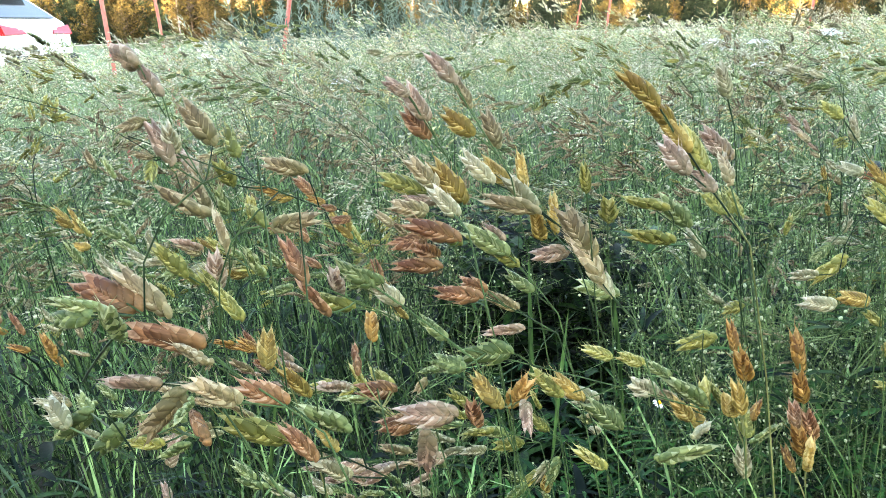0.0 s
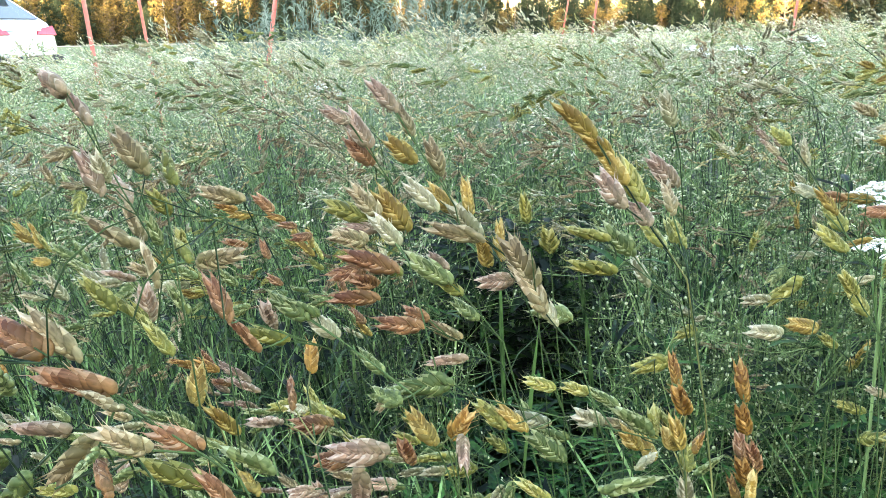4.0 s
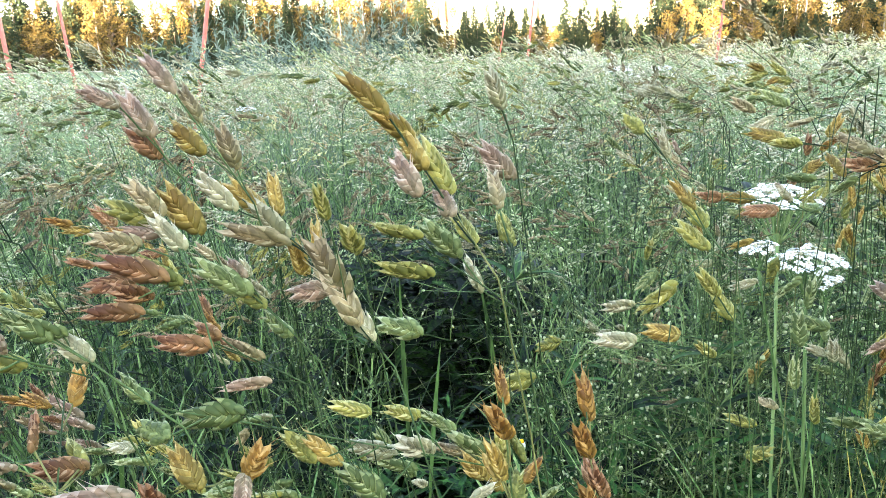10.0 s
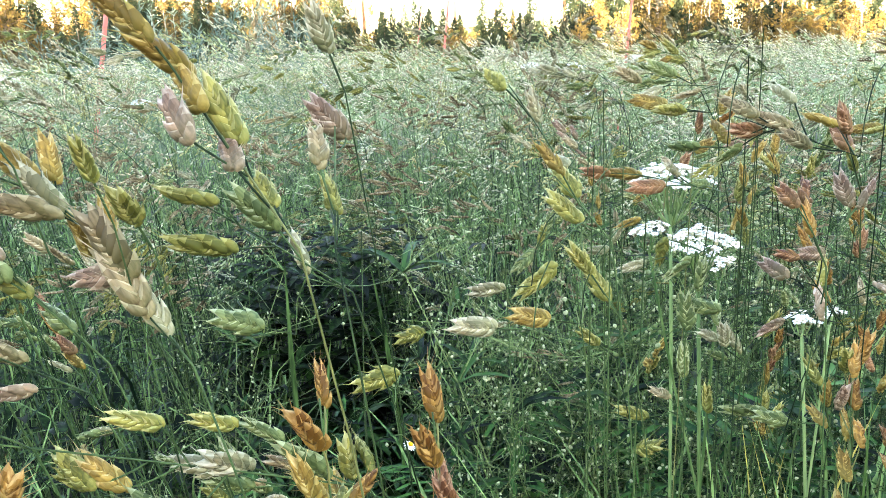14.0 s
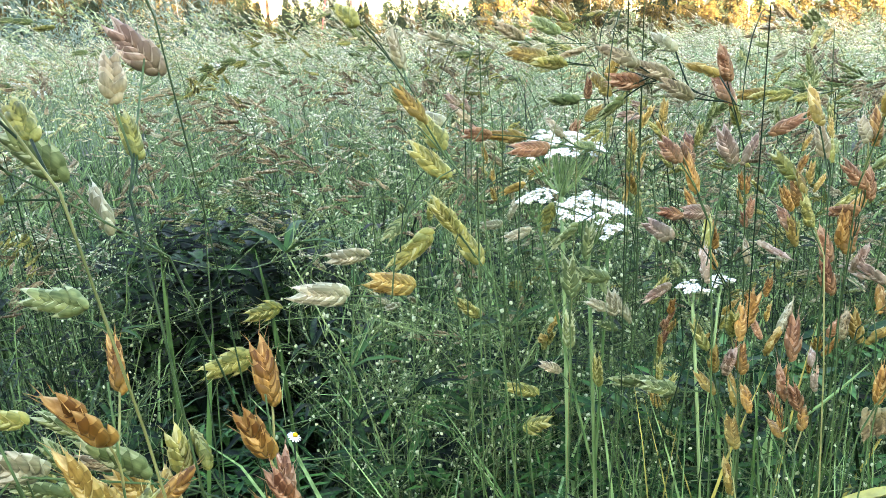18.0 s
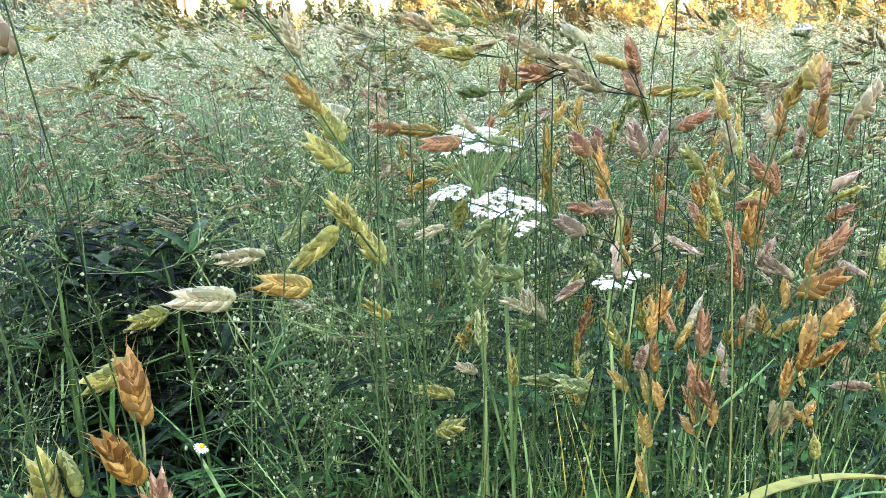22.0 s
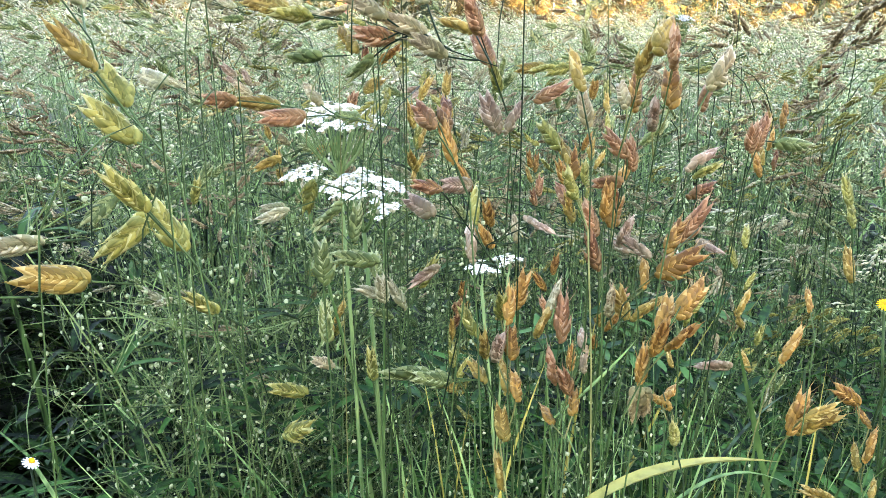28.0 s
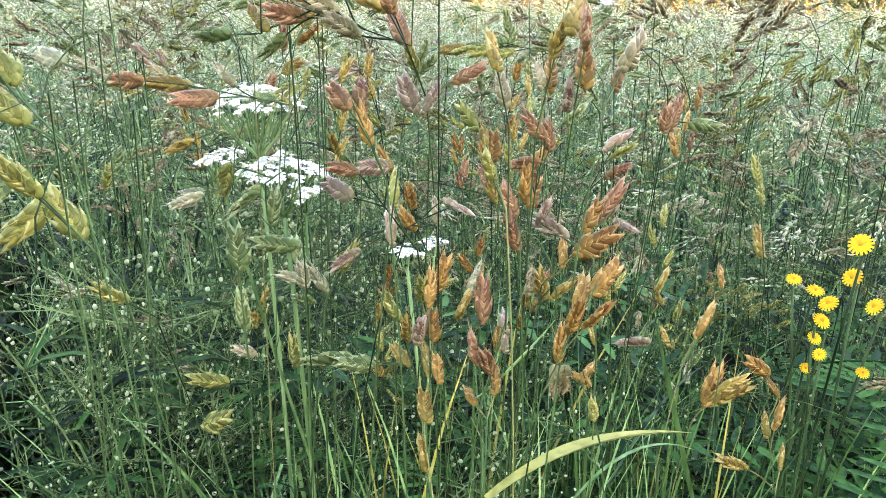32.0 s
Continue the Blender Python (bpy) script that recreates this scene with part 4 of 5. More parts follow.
grass_head(RIPE, "amber", (334, 480, 705, 332, 485, 721, "amber"), (332, 472, 696, 326, 467, 713, "amber"), (335, 480, 679, 335, 488, 690, "rust"), (337, 472, 681, 331, 469, 696, "rust"), (334, 472, 673, 329, 470, 689, "amber"), (330, 462, 674, 329, 458, 690, "gold"), (331, 473, 666, 331, 484, 672, "amber"))
grass_head(NOD, "green", (312, 469, 682, 320, 465, 692, "green"), (310, 468, 668, 307, 465, 685, "pale"))
grass_head(NOD, "green", (277, 472, 675, 301, 473, 679, "green"), (291, 473, 684, 302, 484, 682, "pale"), (259, 471, 672, 246, 471, 683, "straw"))
grass_head(RIPE, "straw", (310, 514, 670, 308, 512, 688, "straw"), (317, 507, 676, 313, 521, 682, "straw"), (302, 505, 671, 292, 503, 684, "gold"), (307, 503, 667, 303, 518, 673, "gold"), (297, 509, 680, 283, 511, 684, "tan"))
grass_head(NOD, "green", (269, 538, 666, 248, 544, 669, "pale"), (277, 534, 660, 259, 540, 663, "green"))
grass_head(NOD, "green", (284, 566, 707, 263, 573, 712, "green"))
grass_head(NOD, "straw", (334, 569, 681, 314, 573, 675, "straw"))
grass_head(NOD, "straw", (344, 564, 699, 331, 557, 700, "straw"))
grass_head(NOD, "straw", (389, 531, 762, 381, 536, 774, "gold"), (396, 536, 753, 392, 548, 763, "straw"), (397, 535, 744, 386, 543, 755, "straw"))
grass_head(NOD, "straw", (395, 521, 730, 386, 520, 742, "straw"), (404, 527, 717, 397, 533, 731, "straw"))
grass_head(NOD, "gold", (452, 639, 742, 440, 651, 742, "rust"), (472, 645, 738, 453, 651, 741, "gold"), (477, 630, 735, 458, 635, 735, "rust"), (483, 630, 740, 483, 645, 747, "tan"), (504, 636, 732, 498, 648, 733, "green"))
grass_head(NOD, "gold", (468, 637, 718, 458, 646, 712, "gold"))
grass_head(NOD, "straw", (398, 592, 720, 386, 586, 712, "green"))
grass_head(NOD, "straw", (409, 594, 712, 389, 595, 697, "straw"))
grass_head(NOD, "pale", (374, 554, 717, 358, 549, 719, "pale"))
grass_head(NOD, "pink", (358, 505, 721, 342, 504, 724, "pale"))
grass_head(NOD, "gold", (381, 522, 715, 365, 519, 720, "gold"))
grass_head(NOD, "straw", (424, 583, 676, 412, 580, 687, "straw"))
grass_head(NOD, "pale", (468, 630, 697, 454, 633, 693, "pale"))
grass_head(NOD, "green", (481, 635, 708, 477, 637, 692, "straw"), (491, 627, 698, 476, 628, 687, "green"), (494, 626, 680, 499, 630, 697, "green"))
grass_head(RIPE, "green", (458, 570, 684, 459, 575, 701, "green"), (460, 576, 659, 459, 575, 677, "green"))
grass_head(NOD, "green", (508, 627, 651, 494, 624, 660, "pale"), (515, 628, 639, 507, 638, 641, "green"), (517, 620, 645, 510, 626, 661, "pale"))
grass_head(NOD, "tan", (487, 635, 617, 480, 648, 618, "tan"), (471, 628, 611, 454, 634, 616, "straw"))
grass_head(RIPE, "straw", (505, 586, 669, 512, 583, 683, "straw"))
grass_head(RIPE, "rust", (496, 532, 769, 488, 528, 781, "rust"), (518, 558, 758, 521, 572, 771, "rust"), (524, 560, 749, 518, 558, 760, "straw"))
grass_head(RIPE, "amber", (555, 525, 744, 565, 535, 756, "amber"), (534, 498, 766, 549, 505, 774, "gold"), (537, 507, 757, 537, 501, 770, "gold"), (548, 521, 746, 554, 532, 754, "tan"))
grass_head(RIPE, "amber", (553, 507, 747, 561, 516, 760, "amber"), (539, 495, 760, 533, 490, 773, "rust"), (557, 518, 738, 550, 511, 750, "pink"))
grass_head(RIPE, "rust", (568, 508, 746, 580, 514, 755, "rust"), (564, 502, 753, 580, 507, 765, "tan"))
grass_head(RIPE, "rust", (495, 544, 728, 493, 550, 743, "amber"), (488, 545, 740, 487, 558, 748, "rust"), (495, 549, 739, 502, 562, 748, "rust"))
grass_head(RIPE, "pink", (524, 561, 734, 523, 570, 749, "pink"), (523, 556, 735, 537, 564, 744, "pink"), (544, 567, 744, 559, 562, 751, "rust"))
grass_head(RIPE, "gold", (544, 549, 729, 545, 564, 737, "straw"), (543, 543, 724, 548, 556, 732, "gold"), (539, 534, 713, 531, 531, 726, "straw"))
grass_head(RIPE, "gold", (545, 541, 750, 550, 553, 764, "gold"), (553, 545, 736, 556, 553, 749, "tan"))
grass_head(RIPE, "rust", (561, 531, 726, 551, 535, 737, "rust"), (568, 536, 720, 564, 535, 734, "rust"), (559, 531, 718, 555, 544, 715, "rust"), (561, 539, 714, 577, 545, 721, "amber"), (555, 533, 701, 568, 541, 711, "amber"))
grass_head(RIPE, "pink", (615, 551, 713, 633, 551, 721, "pink"), (617, 549, 710, 626, 542, 717, "straw"), (626, 559, 699, 645, 559, 702, "rust"))
grass_head(RIPE, "rust", (636, 537, 721, 632, 533, 735, "rust"))
grass_head(NOD, "gold", (461, 601, 777, 449, 614, 780, "gold"), (470, 600, 774, 454, 601, 776, "straw"))
grass_head(NOD, "tan", (480, 562, 774, 468, 572, 782, "tan"), (485, 567, 767, 469, 567, 770, "rust"), (473, 570, 763, 474, 587, 771, "gold"), (492, 557, 769, 479, 566, 775, "tan"), (495, 549, 762, 486, 559, 769, "tan"), (480, 571, 762, 472, 579, 753, "green"), (493, 558, 779, 493, 575, 785, "pale"), (506, 549, 770, 501, 565, 774, "gold"))
grass_head(NOD, "green", (462, 573, 762, 455, 587, 761, "green"))
grass_head(NOD, "pale", (419, 608, 752, 413, 623, 755, "pale"))
grass_head(RIPE, "pink", (506, 549, 691, 513, 562, 701, "pink"), (516, 563, 700, 523, 574, 711, "straw"), (494, 556, 708, 491, 572, 712, "pink"), (492, 547, 719, 478, 544, 724, "rust"), (508, 553, 718, 493, 551, 720, "pink"))
grass_head(RIPE, "pink", (531, 556, 692, 537, 567, 700, "tan"), (528, 549, 705, 532, 536, 701, "pink"))
grass_head(RIPE, "rust", (552, 536, 697, 545, 536, 712, "rust"), (550, 531, 685, 545, 533, 701, "rust"), (556, 536, 702, 556, 535, 719, "amber"))
grass_head(RIPE, "pink", (567, 528, 690, 565, 543, 693, "pink"), (565, 520, 691, 564, 535, 696, "pink"), (564, 536, 691, 566, 532, 704, "pink"))
grass_head(RIPE, "amber", (579, 526, 689, 593, 530, 701, "amber"), (597, 536, 688, 611, 533, 705, "rust"), (596, 526, 692, 594, 512, 690, "pink"), (563, 516, 686, 580, 508, 695, "amber"), (562, 519, 680, 572, 530, 688, "amber"))
grass_head(RIPE, "gold", (551, 525, 669, 548, 521, 683, "tan"), (559, 524, 666, 554, 525, 681, "gold"), (552, 515, 671, 566, 514, 678, "gold"))
grass_head(RIPE, "amber", (542, 493, 675, 554, 500, 686, "amber"), (543, 488, 684, 560, 491, 692, "amber"), (526, 481, 677, 526, 476, 692, "amber"), (538, 486, 674, 545, 480, 685, "amber"), (533, 491, 661, 535, 491, 676, "amber"))
grass_head(RIPE, "amber", (516, 540, 668, 524, 550, 679, "amber"), (529, 554, 666, 535, 554, 682, "amber"), (519, 549, 666, 517, 545, 679, "straw"), (518, 540, 653, 525, 550, 663, "amber"), (514, 544, 652, 511, 537, 667, "pink"), (517, 540, 639, 521, 550, 649, "gold"), (511, 526, 645, 518, 538, 650, "amber"))
grass_head(RIPE, "tan", (531, 543, 658, 534, 538, 672, "gold"), (535, 541, 667, 540, 540, 681, "pale"), (536, 534, 658, 541, 539, 677, "rust"))
grass_head(RIPE, "rust", (534, 532, 642, 529, 533, 658, "rust"), (537, 528, 639, 530, 526, 654, "rust"), (543, 528, 656, 552, 540, 658, "pink"), (540, 525, 649, 548, 533, 656, "pink"))
grass_head(RIPE, "straw", (510, 551, 660, 507, 559, 672, "straw"), (515, 552, 649, 511, 549, 663, "gold"), (514, 550, 640, 516, 565, 644, "gold"))
grass_head(RIPE, "amber", (528, 527, 630, 534, 539, 630, "amber"), (534, 522, 634, 543, 532, 639, "amber"))
grass_head(RIPE, "gold", (505, 525, 631, 510, 535, 640, "gold"), (505, 525, 610, 506, 531, 624, "gold"))
grass_head(NOD, "tan", (553, 511, 646, 557, 513, 630, "tan"), (542, 497, 655, 549, 501, 640, "tan"))
grass_head(RIPE, "amber", (565, 503, 638, 568, 516, 636, "amber"), (564, 508, 638, 579, 514, 638, "amber"), (561, 497, 627, 553, 492, 641, "straw"))
grass_head(NOD, "pink", (657, 546, 613, 642, 556, 613, "pink"))
grass_head(RIPE, "amber", (647, 515, 630, 657, 514, 646, "amber"))
grass_head(RIPE, "amber", (661, 515, 590, 672, 516, 611, "amber"), (667, 516, 589, 687, 506, 599, "gold"), (660, 510, 601, 676, 502, 608, "gold"))
grass_head(RIPE, "amber", (695, 503, 602, 679, 508, 614, "amber"), (695, 496, 593, 698, 507, 600, "amber"), (686, 491, 580, 693, 493, 596, "amber"), (689, 495, 573, 698, 504, 580, "gold"), (697, 490, 554, 707, 496, 562, "gold"), (682, 499, 556, 669, 510, 562, "gold"))
grass_head(RIPE, "rust", (643, 539, 721, 650, 540, 736, "rust"))
grass_head(NOD, "green", (659, 541, 723, 679, 536, 720, "green"))
grass_head(RIPE, "straw", (722, 539, 686, 722, 545, 702, "straw"), (719, 534, 677, 724, 541, 689, "straw"), (721, 531, 649, 722, 537, 667, "gold"))
grass_head(RIPE, "amber", (658, 512, 653, 665, 520, 661, "amber"))
grass_head(NOD, "rust", (509, 576, 681, 494, 575, 676, "pink"))
grass_head(NOD, "green", (502, 616, 672, 485, 629, 674, "green"))
grass_head(NOD, "green", (502, 619, 663, 507, 631, 673, "green"), (500, 608, 656, 497, 606, 671, "pale"))
grass_head(NOD, "green", (508, 582, 632, 490, 593, 631, "green"), (511, 569, 633, 497, 579, 635, "green"))
grass_head(NOD, "straw", (498, 617, 615, 496, 617, 633, "straw"))
grass_head(NOD, "straw", (448, 596, 614, 456, 582, 623, "straw"))

# further heads behind the two clumps and on the ground between them
rng = np.random.default_rng(21)
for i in range(30):
    b = np.array((rng.uniform(-0.12, 0.22), rng.uniform(0.58, 0.80), rng.uniform(0.60, 0.72)))
    d = unit((-1.0, rng.normal(0, 0.5), rng.uniform(0.0, 1.2)))
    tone = ("straw", "green", "pale", "rust", "gold", "pink", "green", "tan")[int(rng.integers(0, 8))]
    loose_head(b + d * rng.uniform(0.03, 0.06), b, tone, int(rng.integers(3, 7)), 2000 + i, LEAN)
for i in range(26):
    b = np.array((rng.uniform(0.54, 0.80), rng.uniform(0.60, 0.80), rng.uniform(0.50, 0.72)))
    d = unit((rng.normal(0.05, 0.35), rng.normal(0, 0.3), 1.0))
    tone = ("amber", "rust", "straw", "gold", "amber", "green", "rust", "straw")[int(rng.integers(0, 8))]
    loose_head(b + d * rng.uniform(0.03, 0.055), b, tone, int(rng.integers(3, 6)), 3000 + i, RIPE)
for i in range(60):
    b = np.array((rng.uniform(0.02, 0.30), rng.uniform(0.46, 0.66), rng.uniform(0.48, 0.64)))
    d = unit((-0.9 + rng.normal(0, 0.4), rng.normal(0, 0.4), rng.normal(0.25, 0.5)))
    tone = ("green", "straw", "green", "pink", "tan", "pale")[i % 6]
    loose_head(b + d * rng.uniform(0.03, 0.05), b, tone, int(rng.integers(3, 6)), 7000 + i, LEAN)
for i in range(14):
    b = np.array((rng.uniform(0.44, 0.66), rng.uniform(0.70, 0.95), rng.uniform(0.54, 0.68)))
    d = unit((rng.normal(-0.3, 0.7), rng.normal(0, 0.4), rng.normal(0.2, 0.7)))
    loose_head(b + d * rng.uniform(0.02, 0.05), b, ("green", "straw", "green", "pale")[i % 4], int(rng.integers(1, 5)), 4000 + i, NOD)
for i in range(22):
    b = np.array((rng.uniform(0.50, 1.1), rng.uniform(0.62, 0.98), rng.uniform(0.68, 0.79)))
    d = unit((-0.8 + rng.normal(0, 0.4), rng.normal(0, 0.4), rng.normal(0.3, 0.4)))
    tone = ("pale", "green", "tan", "straw", "pale", "pink")[int(rng.integers(0, 6))]
    loose_head(b + d * rng.uniform(0.03, 0.06), b, tone, int(rng.integers(3, 7)), 5000 + i, "tall nodding brome")
for i in range(60):
    b = np.array((rng.uniform(-0.35, 1.45), rng.uniform(1.0, 2.1), 0))
    b[2] = rng.uniform(0.62, 0.74) if i % 2 else rng.uniform(0.74, 0.86)
    d = unit((-0.9, rng.normal(0, 0.4), rng.normal(0.0, 0.35)))
    loose_head(b + d * rng.uniform(0.06, 0.11), b, ("green", "pale", "green", "tan")[i % 4], int(rng.integers(6, 10)), 6000 + i, "tall nodding brome")


# ---- the meadow behind ----
def brome_template(kinds, seed, tones, spikes):
    """A stalk of the meadow, its head nodding towards -x at unit height."""
    rng = np.random.default_rng(seed)
    s = Soup()
    own = tones[int(rng.integers(0, len(tones)))]
    tones = (own, own, own, tones[int(rng.integers(0, len(tones)))])
    h = 0.70
    reach = rng.uniform(0.05, 0.14)
    knee = np.array((rng.uniform(-0.03, 0.02), rng.uniform(-0.02, 0.02), h))
    end = knee + (-reach, rng.uniform(-0.03, 0.03), rng.uniform(-0.09, 0.10))
    dip = (end[2] - knee[2]) / reach * 0.8
    lower = bend((0.03, 0, 0), (0.02, 0, h * 0.6), knee, 4)
    upper = bend(knee, knee + (-reach * 0.3, 0, 0.05), end, 4)
    tube(s, np.concatenate([lower[:-1], upper]), 0.0007, 0.00035, 3, STEM_SHADED if kinds is MID else FIELD_STEM_LIT)
    for i in range(spikes):
        f = i / spikes
        at = upper[0] + (upper[-1] - upper[0]) * f + (0, 0, 0.05 * math.sin(math.pi * f)) + rng.normal(0, 0.005, 3)
        way = unit(np.array((-0.9, rng.normal(0, 0.45), dip - 0.1 + rng.normal(0, 0.45))))
        at2 = at + way * rng.uniform(0.002, 0.014)
        s.put(kinds[tones[int(rng.integers(0, len(tones)))]] if isinstance(kinds[tones[0]], Soup) else kinds[tones[int(rng.integers(0, len(tones)))]][i % 2],
              [aim(at2, way, rng.uniform(0, 6.3), rng.uniform(0.8, 1.1))])
    for _ in range(2):
        a = rng.uniform(0, 6.3)
        d = np.array((math.cos(a), math.sin(a), 0))
        p = np.array((0.02, 0, rng.uniform(0.15, 0.45)))
        ribbon(s, bend(p, p + d * 0.04 + (0, 0, 0.12), p + d * 0.13 + (0, 0, 0.09), 4), 0.005, np.cross(d, (0, 0, 1)), BLADE_BLUE_SHADED if kinds is MID else BLADE_LIGHT)
    return s


MEADOW_TONES = ("green", "green", "pale", "straw", "pale", "tan", "green", "green", "straw", "pale", "gold", "tan", "pale")
rng = np.random.default_rng(3)
EYE_X, EYE_Y = 0.30, 0.28


def stand(at_x, at_y, tall, turn, lean):
    z = ground_z(at_x, at_y)
    m = np.eye(4)
    c, s = math.cos(turn), math.sin(turn)
    m[:3, :3] = np.array(((c, -s, 0), (s, c, 0), (0, 0, 1))) @ np.array(((1, 0, -lean), (0, 1, 0), (0, 0, tall)))
    m[:3, 3] = (at_x, at_y, z)
    return m


def scatter(count, r0, r1, a0, a1, bias=0.5):
    """Places in a fan round the viewpoint, by distance and by degrees to the left of straight ahead."""
    out = []
    for _ in range(count):
        r = r0 + (r1 - r0) * rng.random() ** bias
        a = radians(90 + rng.uniform(min(a0, a1), max(a0, a1)))
        out.append((EYE_X + r * math.cos(a), EYE_Y + r * math.sin(a), r))
    return out


def clear(x, y):
    """The trodden gap and the low patch in front."""
    return math.hypot((x - 0.325) / 0.11, (y - 1.12) / 0.36) < 1


def herb_patch(x, y):
    """Where the low capsule herbs grow in front, with few stalks between them."""
    return 0.40 < x < 0.72 and 0.55 < y < 0.98


meadow = Soup()
kinds = [brome_template(MID, i, ("green", "green", "pale", "straw", "green", "tan", "pale"), 11) for i in range(18)]
for x, y, r in scatter(380, 0.70, 1.2, 42, -80, 0.8):
    if not clear(x, y) and not herb_patch(x, y):
        meadow.put(kinds[int(rng.integers(0, len(kinds)))], [stand(x, y, rng.uniform(0.70, 1.07), rng.normal(0, 0.9), rng.normal(0.05, 0.12))])
tagged(new("brome_meadow", meadow.mesh("brome_meadow")), "dense nodding brome grass, green to straw-coloured", "grass", kind="stuff")

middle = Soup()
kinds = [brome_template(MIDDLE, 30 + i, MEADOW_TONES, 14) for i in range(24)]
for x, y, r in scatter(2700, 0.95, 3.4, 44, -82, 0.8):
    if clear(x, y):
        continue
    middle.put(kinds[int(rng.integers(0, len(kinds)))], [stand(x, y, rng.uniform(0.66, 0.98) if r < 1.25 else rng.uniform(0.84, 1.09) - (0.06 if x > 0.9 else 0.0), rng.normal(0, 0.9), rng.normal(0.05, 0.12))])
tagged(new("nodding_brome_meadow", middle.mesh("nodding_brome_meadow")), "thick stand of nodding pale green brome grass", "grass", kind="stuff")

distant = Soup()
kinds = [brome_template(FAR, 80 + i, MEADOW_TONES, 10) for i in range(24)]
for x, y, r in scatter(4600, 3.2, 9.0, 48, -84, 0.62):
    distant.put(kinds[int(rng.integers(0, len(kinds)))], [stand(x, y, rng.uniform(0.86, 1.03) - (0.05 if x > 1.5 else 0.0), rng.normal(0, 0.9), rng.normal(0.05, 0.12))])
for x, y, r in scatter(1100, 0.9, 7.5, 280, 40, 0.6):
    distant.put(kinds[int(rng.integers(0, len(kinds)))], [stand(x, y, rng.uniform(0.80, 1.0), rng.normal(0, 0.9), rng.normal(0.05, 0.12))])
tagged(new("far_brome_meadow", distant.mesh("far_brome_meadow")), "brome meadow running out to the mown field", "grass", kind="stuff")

blades = Soup()
for x, y, r in scatter(7500, 0.32, 4.0, 44, -82, 0.8):
    if r < 0.95 and rng.random() < 0.72 or clear(x, y) or herb_patch(x, y) and rng.random() < 0.5:
        continue
    a = rng.uniform(0, 6.3)
    d = np.array((math.cos(a), math.sin(a), 0))
    h = rng.uniform(0.15, 0.36) if r < 0.75 or clear(x, y) else rng.uniform(0.3, 0.62)
    p = np.array((x, y, 0.0))
    # past 1.15 m half the blades take the lighter green, for the brighter meadow light
    ribbon(blades, bend(p, p + d * 0.03 + (0, 0, h * 0.8), p + d * rng.uniform(0.08, 0.32) + (0, 0, h * rng.uniform(0.55, 1.0)), 4),
           rng.uniform(0.003, 0.007), np.cross(d, (0, 0, 1)), BLADE_LIGHT if r > 1.15 and rng.random() < 0.5 else BLADE_SHADED if rng.random() < 0.5 else BLADE_BLUE_SHADED)
for x, y, r in scatter(1000, 0.42, 1.8, 40, -60, 0.8):
    if clear(x, y) or herb_patch(x, y) and rng.random() < 0.6:
        continue
    a = rng.uniform(0, 6.3)
    d = np.array((math.cos(a), math.sin(a), 0))
    h = rng.uniform(0.42, 0.60)
    p = np.array((x, y, rng.uniform(0.1, 0.3)))
    ribbon(blades, bend(p, p + d * 0.02 + (0, 0, (h - p[2]) * 0.8), p + d * rng.uniform(0.05, 0.24) + (0, 0, (h - p[2]) * rng.uniform(0.5, 1.0)), 4),
           rng.uniform(0.0018, 0.0045), np.cross(d, (0, 0, 1)), BLADE_LIGHT)
for i in range(260):
    p = np.array((rng.uniform(0.48, 0.80), rng.uniform(0.50, 0.72), 0.2))
    d = np.array((rng.normal(0, 0.07), rng.normal(0, 0.04), 0))
    h = rng.uniform(0.44, 0.61)
    ribbon(blades, bend(p, p + d * 0.3 + (0, 0, (h - 0.2) * 0.6), np.array((p[0] + d[0] * 1.4, p[1] + d[1], h)), 5), rng.uniform(0.002, 0.0045), (1, rng.normal(0, 0.5), 0),
           BLADE_YELLOW if i % 8 == 0 else BLADE_LIGHT if i % 3 == 0 else BLADE_SHADED)
tagged(new("meadow_grass_blades", blades.mesh("meadow_grass_blades")), "blue-green grass blades between the stems", "grass", kind="stuff")


# ---- tall feathery grass on the far side of the meadow ----
tall = Soup()
for i in range(190):
    cx, cy, spread, hh = ((-0.75, 6.0, 0.30, 1.16), (0.15, 6.3, 0.20, 1.22), (-0.3, 6.6, 0.5, 1.02), (-1.5, 6.8, 0.3, 0.98))[i % 4]
    p = np.array((cx + rng.normal(0, spread), cy + rng.normal(0, 0.3), 0.0))
    lean = rng.normal(0, 0.16)
    h = hh * rng.uniform(0.8, 1.08)
    top = p + (lean, rng.normal(0, 0.1), h)
    tube(tall, bend(p, p + (lean * 0.2, 0, h * 0.6), top, 5), 0.0026, 0.0010, 3, REED)
    for g in range(16):
        c = p + (top - p) * rng.uniform(0.68, 1.0)
        d = unit((lean + rng.normal(0, 0.5), rng.normal(0, 0.5), 0.7))
        e = c + d * rng.uniform(0.03, 0.10)
        ribbon(tall, bend(c, (c + e) / 2, e + (0, 0, -0.02), 2), 0.009, np.cross(d, (0.2, 1, 0)), REED)
    d = np.array((rng.normal(0, 1), rng.normal(0, 0.6), 0))
    ribbon(tall, bend(p, p + d * 0.05 + (0, 0, h * 0.7), p + d * 0.25 + (0, 0, h * 0.75), 4), 0.010, (1, 0, 0), REED)
tagged(new("tall_feathery_grass", tall.mesh("tall_feathery_grass")), "tall blue-green feathery grass standing above the meadow", "grass", kind="stuff")


